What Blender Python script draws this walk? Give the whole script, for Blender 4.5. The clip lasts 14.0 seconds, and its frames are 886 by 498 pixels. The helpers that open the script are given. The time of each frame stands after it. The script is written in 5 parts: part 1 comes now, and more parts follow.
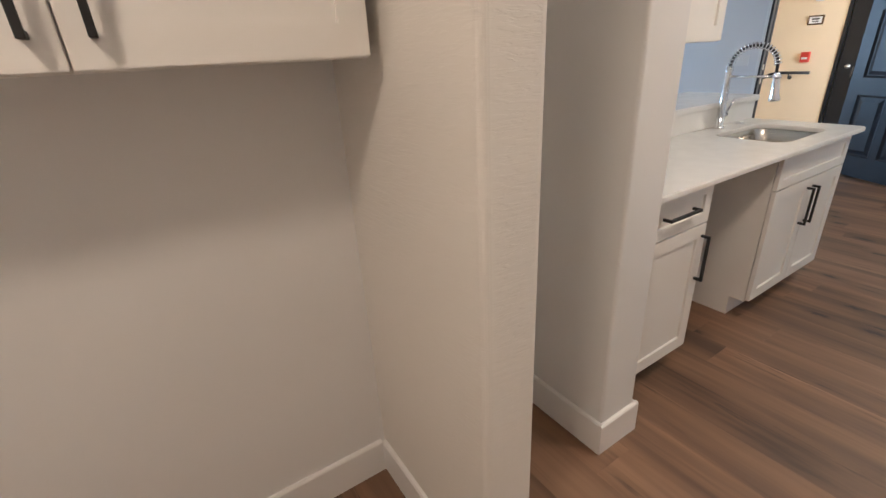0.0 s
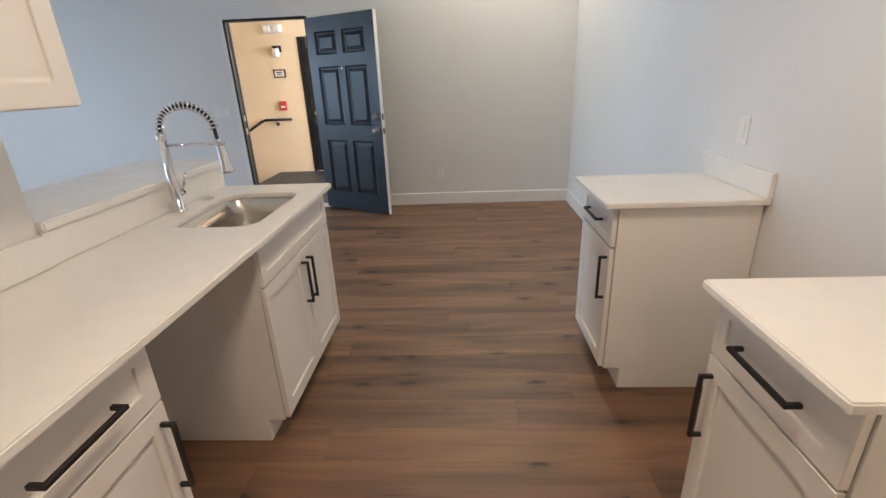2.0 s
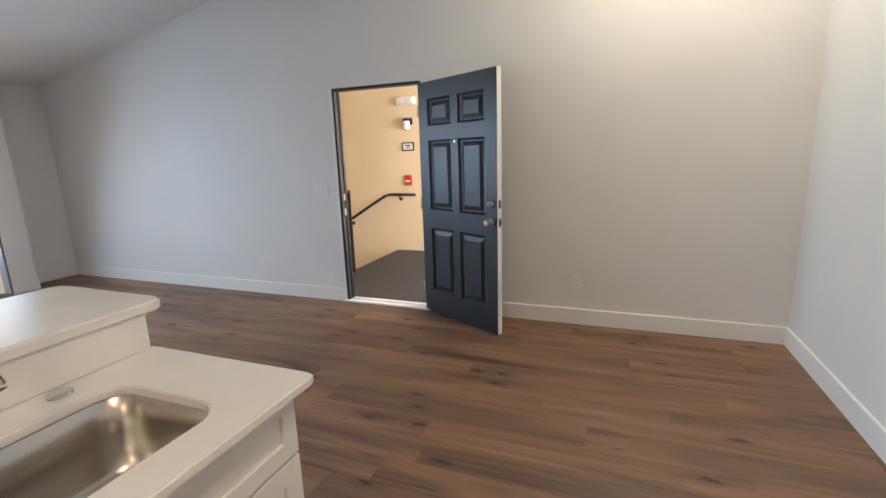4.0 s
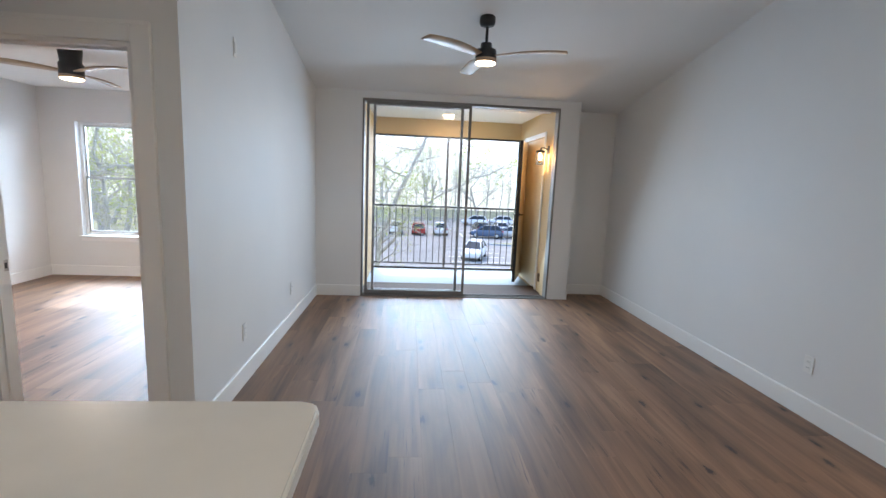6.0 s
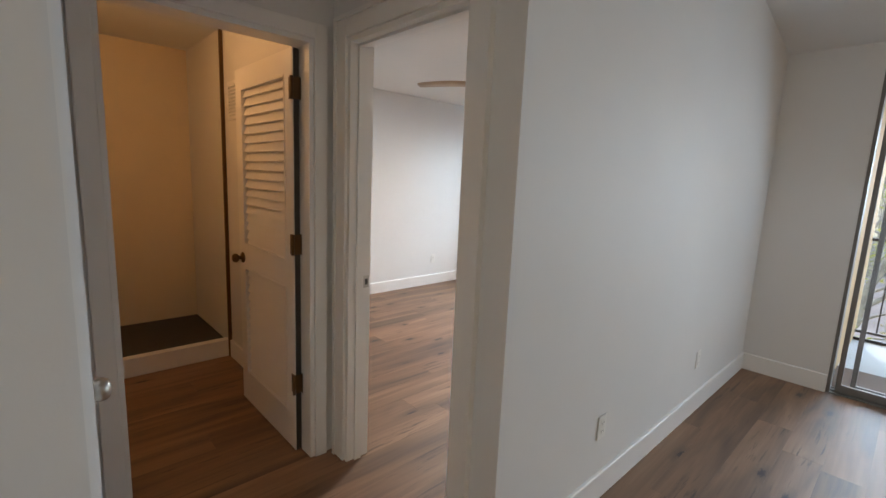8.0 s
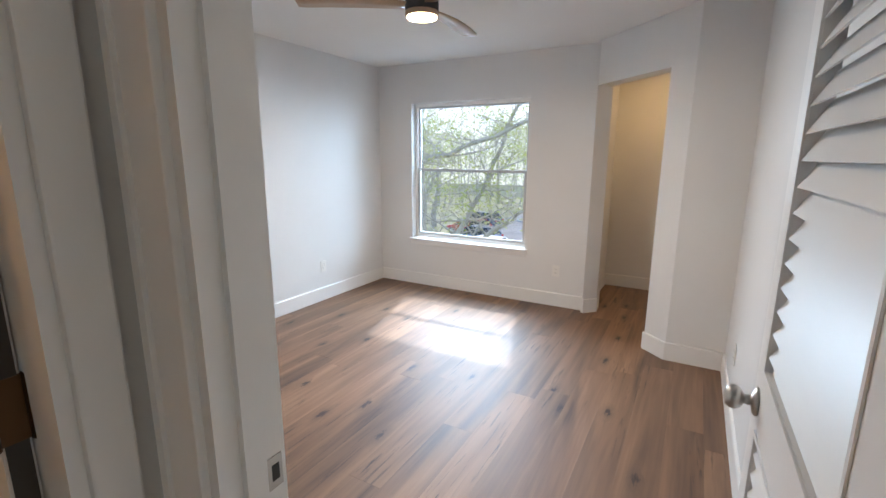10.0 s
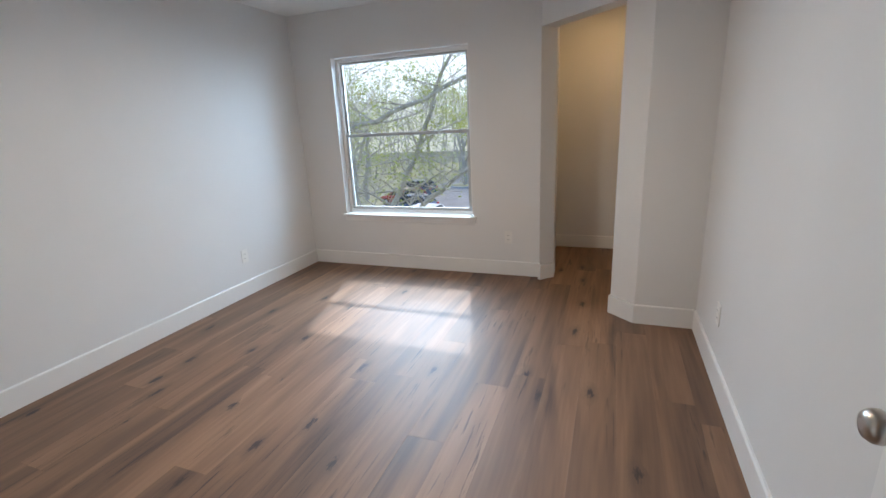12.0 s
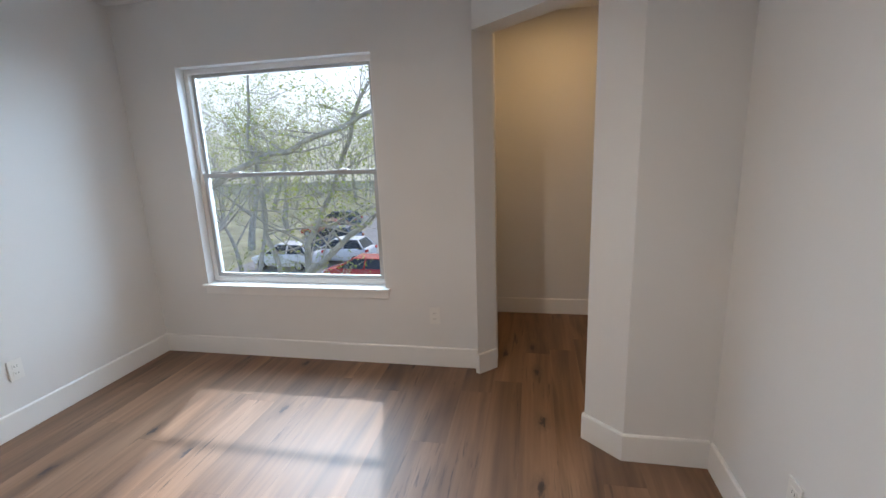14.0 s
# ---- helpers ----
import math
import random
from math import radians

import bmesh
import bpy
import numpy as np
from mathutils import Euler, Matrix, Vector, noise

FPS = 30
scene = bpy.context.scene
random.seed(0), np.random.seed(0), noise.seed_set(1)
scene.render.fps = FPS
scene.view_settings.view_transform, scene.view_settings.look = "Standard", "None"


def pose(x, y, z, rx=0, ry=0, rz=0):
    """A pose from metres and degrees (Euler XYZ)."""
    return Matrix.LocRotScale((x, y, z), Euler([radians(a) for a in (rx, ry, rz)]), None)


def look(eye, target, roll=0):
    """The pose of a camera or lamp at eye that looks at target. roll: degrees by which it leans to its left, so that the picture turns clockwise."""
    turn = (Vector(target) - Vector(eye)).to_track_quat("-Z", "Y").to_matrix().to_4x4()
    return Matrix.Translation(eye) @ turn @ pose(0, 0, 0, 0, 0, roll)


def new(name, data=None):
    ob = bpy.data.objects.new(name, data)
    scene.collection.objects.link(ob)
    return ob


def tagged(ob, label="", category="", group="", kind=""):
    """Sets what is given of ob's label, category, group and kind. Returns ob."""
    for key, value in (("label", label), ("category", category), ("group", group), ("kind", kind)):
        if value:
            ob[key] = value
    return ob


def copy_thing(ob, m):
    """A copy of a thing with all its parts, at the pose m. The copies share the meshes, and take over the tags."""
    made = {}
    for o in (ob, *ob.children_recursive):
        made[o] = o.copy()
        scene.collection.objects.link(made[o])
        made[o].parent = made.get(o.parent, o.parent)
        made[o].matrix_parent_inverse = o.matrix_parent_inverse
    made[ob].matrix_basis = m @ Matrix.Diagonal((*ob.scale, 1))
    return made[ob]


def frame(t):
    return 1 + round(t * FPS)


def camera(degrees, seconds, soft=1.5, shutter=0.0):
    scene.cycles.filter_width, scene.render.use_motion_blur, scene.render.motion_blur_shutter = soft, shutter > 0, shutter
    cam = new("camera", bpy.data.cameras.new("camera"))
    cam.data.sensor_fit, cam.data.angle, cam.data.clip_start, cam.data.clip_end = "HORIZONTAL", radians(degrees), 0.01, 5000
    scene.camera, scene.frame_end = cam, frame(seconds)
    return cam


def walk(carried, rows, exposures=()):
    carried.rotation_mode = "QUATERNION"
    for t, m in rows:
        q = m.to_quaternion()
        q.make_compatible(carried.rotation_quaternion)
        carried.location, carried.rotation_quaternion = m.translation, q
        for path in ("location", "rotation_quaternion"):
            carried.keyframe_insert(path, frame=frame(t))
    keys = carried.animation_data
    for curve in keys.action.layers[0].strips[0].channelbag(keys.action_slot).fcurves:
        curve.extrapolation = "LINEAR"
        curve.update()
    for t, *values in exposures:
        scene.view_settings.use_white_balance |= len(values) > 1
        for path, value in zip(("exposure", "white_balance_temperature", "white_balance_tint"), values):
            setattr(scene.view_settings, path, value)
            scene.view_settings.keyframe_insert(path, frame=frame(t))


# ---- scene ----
cam = camera(89.4, 14.0)
PATH = [
    (0, (0.461, 0.354, 1.387), (1.447, 1.901, 0.591), -3.2),
    (0.5, (0.672, 0.408, 1.378), (2.081, 1.584, 0.583), -3.4),
    (1, (0.919, 0.539, 1.388), (2.617, 1.211, 0.573), -5.7),
    (1.5, (1.155, 0.539, 1.379), (2.969, 0.737, 0.562), -3.6),
    (2, (1.419, 0.452, 1.412), (3.283, 0.555, 0.696), -2.4),
    (2.2, (1.517, 0.437, 1.417), (3.386, 0.53, 0.712), -2.4),
    (4.3, (3.097, 0.489, 1.458), (4.852, 1.375, 1.089), -2.0),
    (4.5, (3.234, 0.554, 1.469), (4.914, 1.580, 1.119), -2.3),
    (5, (3.595, 0.734, 1.473), (4.915, 2.206, 1.173), 1.6),
    (5.5, (3.791, 1.046, 1.477), (4.571, 2.862, 1.171), 3.1),
    (6, (3.921, 1.397, 1.473), (4.082, 3.368, 1.171), 2.4),
    (6.5, (4.0, 1.734, 1.486), (3.508, 3.648, 1.175), 2.7),
    (7, (3.934, 2.084, 1.497), (2.931, 3.781, 1.162), 1.4),
    (7.5, (3.856, 2.422, 1.481), (2.535, 3.886, 1.148), 1.8),
    (7.7, (3.796, 2.516, 1.474), (2.356, 3.867, 1.159), 2.5),
    (9.8, (2.52, 3.364, 1.446), (1.382, 4.966, 1.075), 0.1),
    (10, (2.409, 3.416, 1.465), (1.449, 5.123, 1.062), 0.3),
    (10.5, (2.257, 3.536, 1.457), (1.723, 5.402, 0.975), -0.3),
    (11, (2.221, 3.6, 1.435), (1.718, 5.457, 0.888), -0.9),
    (11.5, (2.174, 3.633, 1.422), (1.662, 5.484, 0.863), -1.1),
    (12, (2.144, 3.803, 1.4), (1.448, 5.598, 0.858), -2.9),
    (12.5, (2.066, 3.957, 1.433), (1.098, 5.622, 0.896), -3.8),
    (13, (2.054, 4.158, 1.431), (1.088, 5.825, 0.897), -2.4),
    (13.5, (1.929, 4.502, 1.421), (1.17, 6.279, 0.904), -0.8),
    (14, (1.912, 4.977, 1.446), (1.517, 6.888, 1.01), -2.2),
]
walk(cam, [(t, look(e, g, r)) for t, e, g, r in PATH],
     exposures=[(0, 2.35, 5450, 12), (1.2, 2.38, 5800, 13), (2.2, 2.32, 5850, 13), (4.5, 2.35, 6150, 15), (5.0, 2.35, 6000, 14), (6.0, 2.05, 6100, 14), (6.5, 1.85, 6250, 14), (7.0, 1.68, 6450, 14), (7.7, 1.65, 6850, 15), (9.8, 1.75, 6150, 12), (11.0, 1.5, 6050, 12), (12.0, 1.28, 6100, 12), (14, 1.18, 6200, 13)])

# ---- world, sun and large lights ----
world = bpy.data.worlds.new("sky")
scene.world = world
world.use_nodes = True
wn = world.node_tree
sky = wn.nodes.new("ShaderNodeTexSky")
sky.sky_type = "NISHITA"
sky.sun_disc = False
sky.sun_elevation = radians(48.8)
sky.sun_rotation = radians(-16.6)
wn.links.new(sky.outputs[0], wn.nodes["Background"].inputs[0])
wn.nodes["Background"].inputs[1].default_value = 0.15


def lamp(kind, name, m, energy, color=(1, 1, 1), size=0.1, size_y=None, angle=None):
    d = bpy.data.lights.new(name, kind)
    d.energy, d.color = energy, color
    if kind == "AREA":
        d.size = size
        if size_y:
            d.shape, d.size_y = "RECTANGLE", size_y
        else:
            d.shape = "DISK"
    elif kind == "POINT":
        d.shadow_soft_size = size
    elif kind == "SUN":
        d.angle = angle
    ob = new(name, d)
    ob.matrix_world = m
    return ob


WARM = (1.0, 0.72, 0.44)
SOFT_WARM = (1.0, 0.74, 0.49)
DAY = (0.60, 0.82, 1.0)
lamp("SUN", "sun", look((-0.25, 0.84, 1.0), (0, 0, 0)), 1.05, (1.0, 0.95, 0.87), angle=radians(1.6))
# daylight of the sky in the openings
lamp("AREA", "window_daylight", look((-0.05, 9.0, 2.30), (0.55, 5.3, 0.0)), 108, DAY, 2.1, 1.8)
lamp("AREA", "balcony_daylight", look((4.45, 11.6, 2.3), (4.3, 5.0, 0.2)), 125, DAY, 3.4, 2.8)
lamp("AREA", "slider_daylight", look((4.57, 6.93, 1.30), (4.2, 4.2, -0.2)), 10, DAY, 2.2, 2.1)
# lamps of the place
lamp("AREA", "kitchen_ceiling_lamp", look((2.25, 0.40, 2.44), (2.25, 0.40, 0)), 3.8, SOFT_WARM, 0.4)
lamp("AREA", "nook_ceiling_lamp", look((-0.15, 0.35, 2.44), (-0.15, 0.35, 0)), 3.3, SOFT_WARM, 0.3)
lamp("AREA", "dining_ceiling_lamp", look((5.9, 0.1, 3.60), (6.1, 0.2, 0)), 7.5, (1.0, 0.87, 0.60), 0.3)
lamp("AREA", "closet_ceiling_lamp", look((2.1, 8.2, 2.40), (2.1, 8.2, 0)), 1.6, (1.0, 0.61, 0.25), 0.2)
lamp("POINT", "utility_bulb", pose(0.70, 2.98, 2.28), 2.4, (1.0, 0.56, 0.24), 0.05)
lamp("AREA", "living_fan_lamp", look((4.52, 5.33, 2.462), (4.52, 5.33, 0)), 1.4, (1.0, 0.84, 0.66), 0.15)
lamp("AREA", "bedroom_fan_lamp", look((1.0, 5.64, 2.192), (1.0, 5.64, 0)), 9.0, (1.0, 0.84, 0.66), 0.15)
# no fixture: area lamp added for daylight from the unseen end of the landing
lamp("AREA", "landing_daylight", look((8.0, 0.2, 1.4), (8.2, 4, 1.2)), 32, (1.0, 0.96, 0.9), 2.2, 2.2)
lamp("POINT", "balcony_sconce_bulb", pose(5.64, 7.32, 1.80), 1.1, (1.0, 0.64, 0.32), 0.03)
lamp("AREA", "balcony_can_lamp", look((4.5, 8.42, 2.43), (4.5, 8.42, 0)), 1.5, SOFT_WARM, 0.12)


# ---- materials ----
def material(name):
    m = bpy.data.materials.new(name)
    m.use_nodes = True
    t = m.node_tree
    return m, t, t.nodes["Principled BSDF"]


def node(t, kind, **values):
    n = t.nodes.new(kind)
    for k, v in values.items():
        n.inputs[k.replace("_", " ")].default_value = v
    return n


def ramp(t, source, stops):
    r = t.nodes.new("ShaderNodeValToRGB")
    while len(r.color_ramp.elements) < len(stops):
        r.color_ramp.elements.new(0.5)
    for e, (p, c) in zip(r.color_ramp.elements, stops):
        e.position, e.color = p, (*c, 1) if len(c) == 3 else c
    t.links.new(source, r.inputs[0])
    return r


def bump(t, bsdf, source, strength, distance):
    b = node(t, "ShaderNodeBump", Strength=strength, Distance=distance)
    t.links.new(source, b.inputs["Height"])
    t.links.new(b.outputs[0], bsdf.inputs["Normal"])
    return b


def painted(name, color, rough=0.6, grain=220.0, relief=0.15, depth=0.002, stain=0.05, metal=0.0, coarse=1.3, spec=0.5):
    """A painted or plain surface with fine relief and faint large-scale unevenness."""
    m, t, b = material(name)
    pos = t.nodes.new("ShaderNodeNewGeometry")
    big = node(t, "ShaderNodeTexNoise", Scale=coarse, Detail=4.0)
    t.links.new(pos.outputs["Position"], big.inputs["Vector"])
    lo = tuple(max(0.0, c * (1 - stain)) for c in color)
    hi = tuple(min(1.0, c * (1 + stain * 0.5)) for c in color)
    r = ramp(t, big.outputs[0], [(0.3, lo), (0.7, hi)])
    t.links.new(r.outputs[0], b.inputs["Base Color"])
    fine = node(t, "ShaderNodeTexNoise", Scale=grain, Detail=3.0)
    t.links.new(pos.outputs["Position"], fine.inputs["Vector"])
    bump(t, b, fine.outputs[0], relief, depth)
    rr = node(t, "ShaderNodeMapRange", To_Min=max(0.02, rough - 0.06), To_Max=min(1, rough + 0.06))
    t.links.new(big.outputs[0], rr.inputs[0])
    t.links.new(rr.outputs[0], b.inputs["Roughness"])
    b.inputs["Metallic"].default_value = metal
    b.inputs["Specular IOR Level"].default_value = spec
    return m


def wood_planks():
    """Brown vinyl planks: grain along y, dark knots, each plank of its own tone."""
    m, t, b = material("brown_plank")
    pos = t.nodes.new("ShaderNodeNewGeometry")
    info = t.nodes.new("ShaderNodeObjectInfo")
    shift = node(t, "ShaderNodeMath")
    shift.operation = "MULTIPLY"
    shift.inputs[1].default_value = 37.0
    t.links.new(info.outputs["Random"], shift.inputs[0])
    comb = t.nodes.new("ShaderNodeCombineXYZ")
    t.links.new(shift.outputs[0], comb.inputs[0])
    t.links.new(shift.outputs[0], comb.inputs[2])
    add = t.nodes.new("ShaderNodeVectorMath")
    t.links.new(pos.outputs["Position"], add.inputs[0])
    t.links.new(comb.outputs[0], add.inputs[1])

    def stretched(sx, sy, sz):
        v = t.nodes.new("ShaderNodeVectorMath")
        v.operation = "MULTIPLY"
        v.inputs[1].default_value = (sx, sy, sz)
        t.links.new(add.outputs[0], v.inputs[0])
        return v
    grain = node(t, "ShaderNodeTexNoise", Scale=1.0, Detail=4.0, Roughness=0.55, Distortion=0.3)
    t.links.new(stretched(44, 1.6, 10).outputs[0], grain.inputs["Vector"])
    broad = node(t, "ShaderNodeTexNoise", Scale=1.0, Detail=3.0, Distortion=1.2)
    t.links.new(stretched(4.6, 0.5, 3).outputs[0], broad.inputs["Vector"])
    mix = node(t, "ShaderNodeMath")
    mix.operation = "MULTIPLY_ADD"
    mix.inputs[1].default_value = 0.24
    t.links.new(grain.outputs[0], mix.inputs[0])
    half = node(t, "ShaderNodeMath")
    half.operation = "MULTIPLY"
    half.inputs[1].default_value = 0.82
    t.links.new(broad.outputs[0], half.inputs[0])
    t.links.new(half.outputs[0], mix.inputs[2])
    r = ramp(t, mix.outputs[0], [(0.34, (0.078, 0.038, 0.019)), (0.45, (0.150, 0.077, 0.039)), (0.56, (0.212, 0.113, 0.059)), (0.71, (0.305, 0.172, 0.095))])
    # knots
    vor = node(t, "ShaderNodeTexVoronoi", Scale=1.0, Randomness=1.0)
    vor.voronoi_dimensions = "2D"
    wob = node(t, "ShaderNodeTexNoise", Scale=1.0, Detail=4.0)
    t.links.new(stretched(48, 12, 10).outputs[0], wob.inputs["Vector"])
    wv = t.nodes.new("ShaderNodeVectorMath")
    wv.operation = "MULTIPLY_ADD"
    wv.inputs[1].default_value = (0.16, 0.16, 0)
    t.links.new(wob.outputs["Color"], wv.inputs[0])
    t.links.new(stretched(6.0, 2.3, 0.0).outputs[0], wv.inputs[2])
    t.links.new(wv.outputs[0], vor.inputs["Vector"])
    rag = node(t, "ShaderNodeTexNoise", Scale=1.0, Detail=5.0, Roughness=0.7)
    t.links.new(stretched(130, 34, 10).outputs[0], rag.inputs["Vector"])
    torn = node(t, "ShaderNodeMath")
    torn.operation = "MULTIPLY_ADD"
    torn.inputs[1].default_value = 0.30
    t.links.new(rag.outputs[0], torn.inputs[0])
    t.links.new(vor.outputs["Distance"], torn.inputs[2])
    knot = ramp(t, torn.outputs[0], [(0.19, (1, 1, 1)), (0.225, (0.8, 0.8, 0.8)), (0.265, (0.3, 0.3, 0.3)), (0.46, (0, 0, 0))])
    gate = t.nodes.new("ShaderNodeSeparateColor")
    t.links.new(vor.outputs["Color"], gate.inputs[0])
    some = node(t, "ShaderNodeMath")
    some.operation = "GREATER_THAN"
    some.inputs[1].default_value = 0.80
    t.links.new(gate.outputs[0], some.inputs[0])
    kf = node(t, "ShaderNodeMath")
    kf.operation = "MULTIPLY"
    t.links.new(knot.outputs[0], kf.inputs[0])
    t.links.new(some.outputs[0], kf.inputs[1])
    # dark mineral streaks and checks along the grain
    fine = node(t, "ShaderNodeTexNoise", Scale=1.0, Detail=5.0, Roughness=0.65, Distortion=0.6)
    t.links.new(stretched(60, 3.0, 6).outputs[0], fine.inputs["Vector"])
    streak = ramp(t, fine.outputs[0], [(0.57, (0, 0, 0)), (0.63, (0.5, 0.5, 0.5)), (0.70, (0.85, 0.85, 0.85))])
    both = node(t, "ShaderNodeMath")
    both.operation = "MAXIMUM"
    t.links.new(kf.outputs[0], both.inputs[0])
    place = node(t, "ShaderNodeTexNoise", Scale=1.0, Detail=1.0)
    t.links.new(stretched(5.0, 1.1, 3).outputs[0], place.inputs["Vector"])
    where = ramp(t, place.outputs[0], [(0.50, (0, 0, 0)), (0.60, (1, 1, 1))])
    gated = node(t, "ShaderNodeMath")
    gated.operation = "MULTIPLY"
    t.links.new(streak.outputs[0], gated.inputs[0])
    t.links.new(where.outputs[0], gated.inputs[1])
    t.links.new(gated.outputs[0], both.inputs[1])
    dark = t.nodes.new("ShaderNodeMix")
    dark.data_type = "RGBA"
    t.links.new(both.outputs[0], dark.inputs["Factor"])
    t.links.new(r.outputs[0], dark.inputs[6])
    dark.inputs[7].default_value = (0.022, 0.010, 0.006, 1)
    tone = node(t, "ShaderNodeHueSaturation")
    vr = node(t, "ShaderNodeMapRange", To_Min=0.84, To_Max=1.08)
    t.links.new(info.outputs["Random"], vr.inputs[0])
    t.links.new(vr.outputs[0], tone.inputs["Value"])
    t.links.new(dark.outputs[2], tone.inputs["Color"])
    t.links.new(tone.outputs[0], b.inputs["Base Color"])
    rg = node(t, "ShaderNodeMapRange", To_Min=0.48, To_Max=0.57)
    t.links.new(mix.outputs[0], rg.inputs[0])
    t.links.new(rg.outputs[0], b.inputs["Roughness"])
    b.inputs["Specular IOR Level"].default_value = 0.8
    bump(t, b, mix.outputs[0], 0.05, 0.002)
    return m


def plain(name, color, rough=0.5, metal=0.0):
    m, t, b = material(name)
    b.inputs["Base Color"].default_value = (*color, 1)
    b.inputs["Roughness"].default_value = rough
    b.inputs["Metallic"].default_value = metal
    return m


def glowing(name, color, strength):
    m, t, b = material(name)
    b.inputs["Base Color"].default_value = (*color, 1)
    b.inputs["Emission Color"].default_value = (*color, 1)
    b.inputs["Emission Strength"].default_value = strength
    return m


def glass(name, tint=(1, 1, 1), rough=0.0):
    """Thin clear glass: mostly straight through, with a Fresnel gloss."""
    m, t, b = material(name)
    out = t.nodes["Material Output"]
    tr = t.nodes.new("ShaderNodeBsdfTransparent")
    tr.inputs[0].default_value = (*tint, 1)
    gl = node(t, "ShaderNodeBsdfGlossy", Roughness=rough)
    fr = node(t, "ShaderNodeFresnel", IOR=1.45)
    mx = t.nodes.new("ShaderNodeMixShader")
    t.links.new(fr.outputs[0], mx.inputs[0])
    t.links.new(tr.outputs[0], mx.inputs[1])
    t.links.new(gl.outputs[0], mx.inputs[2])
    t.links.new(mx.outputs[0], out.inputs[0])
    return m


def knockdown():
    m, t, b = material("knockdown_wall_paint")
    b.inputs["Base Color"].default_value = (0.78, 0.75, 0.70, 1)
    b.inputs["Roughness"].default_value = 0.65
    pos = t.nodes.new("ShaderNodeNewGeometry")
    sc = t.nodes.new("ShaderNodeVectorMath")
    sc.operation = "MULTIPLY"
    sc.inputs[1].default_value = (16, 16, 125)
    t.links.new(pos.outputs["Position"], sc.inputs[0])
    n = node(t, "ShaderNodeTexNoise", Scale=1.0, Detail=3.0, Distortion=0.8)
    t.links.new(sc.outputs[0], n.inputs["Vector"])
    r = ramp(t, n.outputs[0], [(0.46, (0, 0, 0)), (0.56, (1, 1, 1))])
    bump(t, b, r.outputs[0], 0.24, 0.002)
    return m


M_WALL = painted("white_wall_paint", (0.75, 0.745, 0.735), 0.62, 160, 0.12, 0.0015, 0.03)
M_KNOCK = knockdown()
M_CEIL = painted("white_ceiling_paint", (0.80, 0.80, 0.79), 0.75, 120, 0.2, 0.002, 0.03)
M_TRIM = painted("white_trim_paint", (0.82, 0.81, 0.79), 0.38, 90, 0.04, 0.001, 0.03)
M_CAB = painted("white_cabinet_paint", (0.82, 0.80, 0.76), 0.36, 150, 0.03, 0.001, 0.02)
M_QUARTZ = painted("white_quartz", (0.82, 0.81, 0.78), 0.24, 300, 0.02, 0.0005, 0.02, coarse=14.0)
M_PLANK = wood_planks()
M_SUB = painted("dark_joint", (0.07, 0.04, 0.026), 0.8)
M_BLACK = painted("matt_black_metal", (0.012, 0.012, 0.013), 0.42, 200, 0.05, 0.0005, 0.2)
M_NAVY = painted("charcoal_door_paint", (0.011, 0.0145, 0.022), 0.36, 120, 0.10, 0.001, 0.12, spec=0.4)
M_STEEL = painted("brushed_steel", (0.62, 0.59, 0.54), 0.26, 400, 0.06, 0.0005, 0.06, 1.0)
M_CHROME = plain("chrome", (0.75, 0.75, 0.76), 0.08, 1.0)
M_NICKEL = painted("satin_nickel", (0.50, 0.47, 0.43), 0.30, 300, 0.05, 0.0003, 0.08, 1.0)
M_BRONZE = painted("antique_bronze", (0.16, 0.10, 0.055), 0.38, 300, 0.05, 0.0003, 0.15, 1.0)
M_ALU = painted("grey_aluminium", (0.52, 0.52, 0.51), 0.42, 300, 0.05, 0.0003, 0.08, 0.5)
M_SLIDER = painted("weathered_dark_aluminium", (0.21, 0.20, 0.19), 0.55, 300, 0.05, 0.0003, 0.12, 0.25, spec=0.3)
M_RAIL = painted("faded_bronze_railing_paint", (0.055, 0.05, 0.046), 0.5, 200, 0.05, 0.0005, 0.2)
M_PLASTIC = painted("white_plastic", (0.80, 0.79, 0.76), 0.40, 60, 0.02, 0.0005, 0.02)
M_SLOT = plain("dark_slot", (0.05, 0.045, 0.04), 0.6)
M_GLASS = glass("clear_glass")
M_STUCCO = painted("tan_stucco", (0.60, 0.44, 0.245), 0.85, 70, 0.5, 0.004, 0.06)
M_STUCCO2 = painted("peach_stucco", (0.82, 0.655, 0.44), 0.85, 60, 0.5, 0.004, 0.06)
M_CONC = painted("grey_concrete", (0.30, 0.30, 0.30), 0.8, 40, 0.3, 0.003, 0.16, coarse=3.0)
M_DARKCONC = painted("dark_grey_deck_coating", (0.038, 0.038, 0.042), 0.55, 40, 0.3, 0.003, 0.2, coarse=3.0)
M_PALE_CONC = painted("pale_painted_concrete", (0.34, 0.40, 0.46), 0.7, 40, 0.25, 0.003, 0.1, coarse=3.0)
M_FANWOOD = painted("pale_oak_blade", (0.42, 0.30, 0.20), 0.45, 90, 0.05, 0.0005, 0.2, coarse=6.0)
M_FANLIGHT = glowing("warm_lamp_lens", (1.0, 0.74, 0.45), 9.0)
M_CANLIGHT = glowing("warm_can_lens", (1.0, 0.72, 0.4), 6.0)
M_BULB = glowing("amber_bulb", (1.0, 0.5, 0.14), 22.0)
M_TAN_DOOR = painted("tan_door_paint", (0.80, 0.70, 0.50), 0.5, 90, 0.05, 0.001, 0.05)
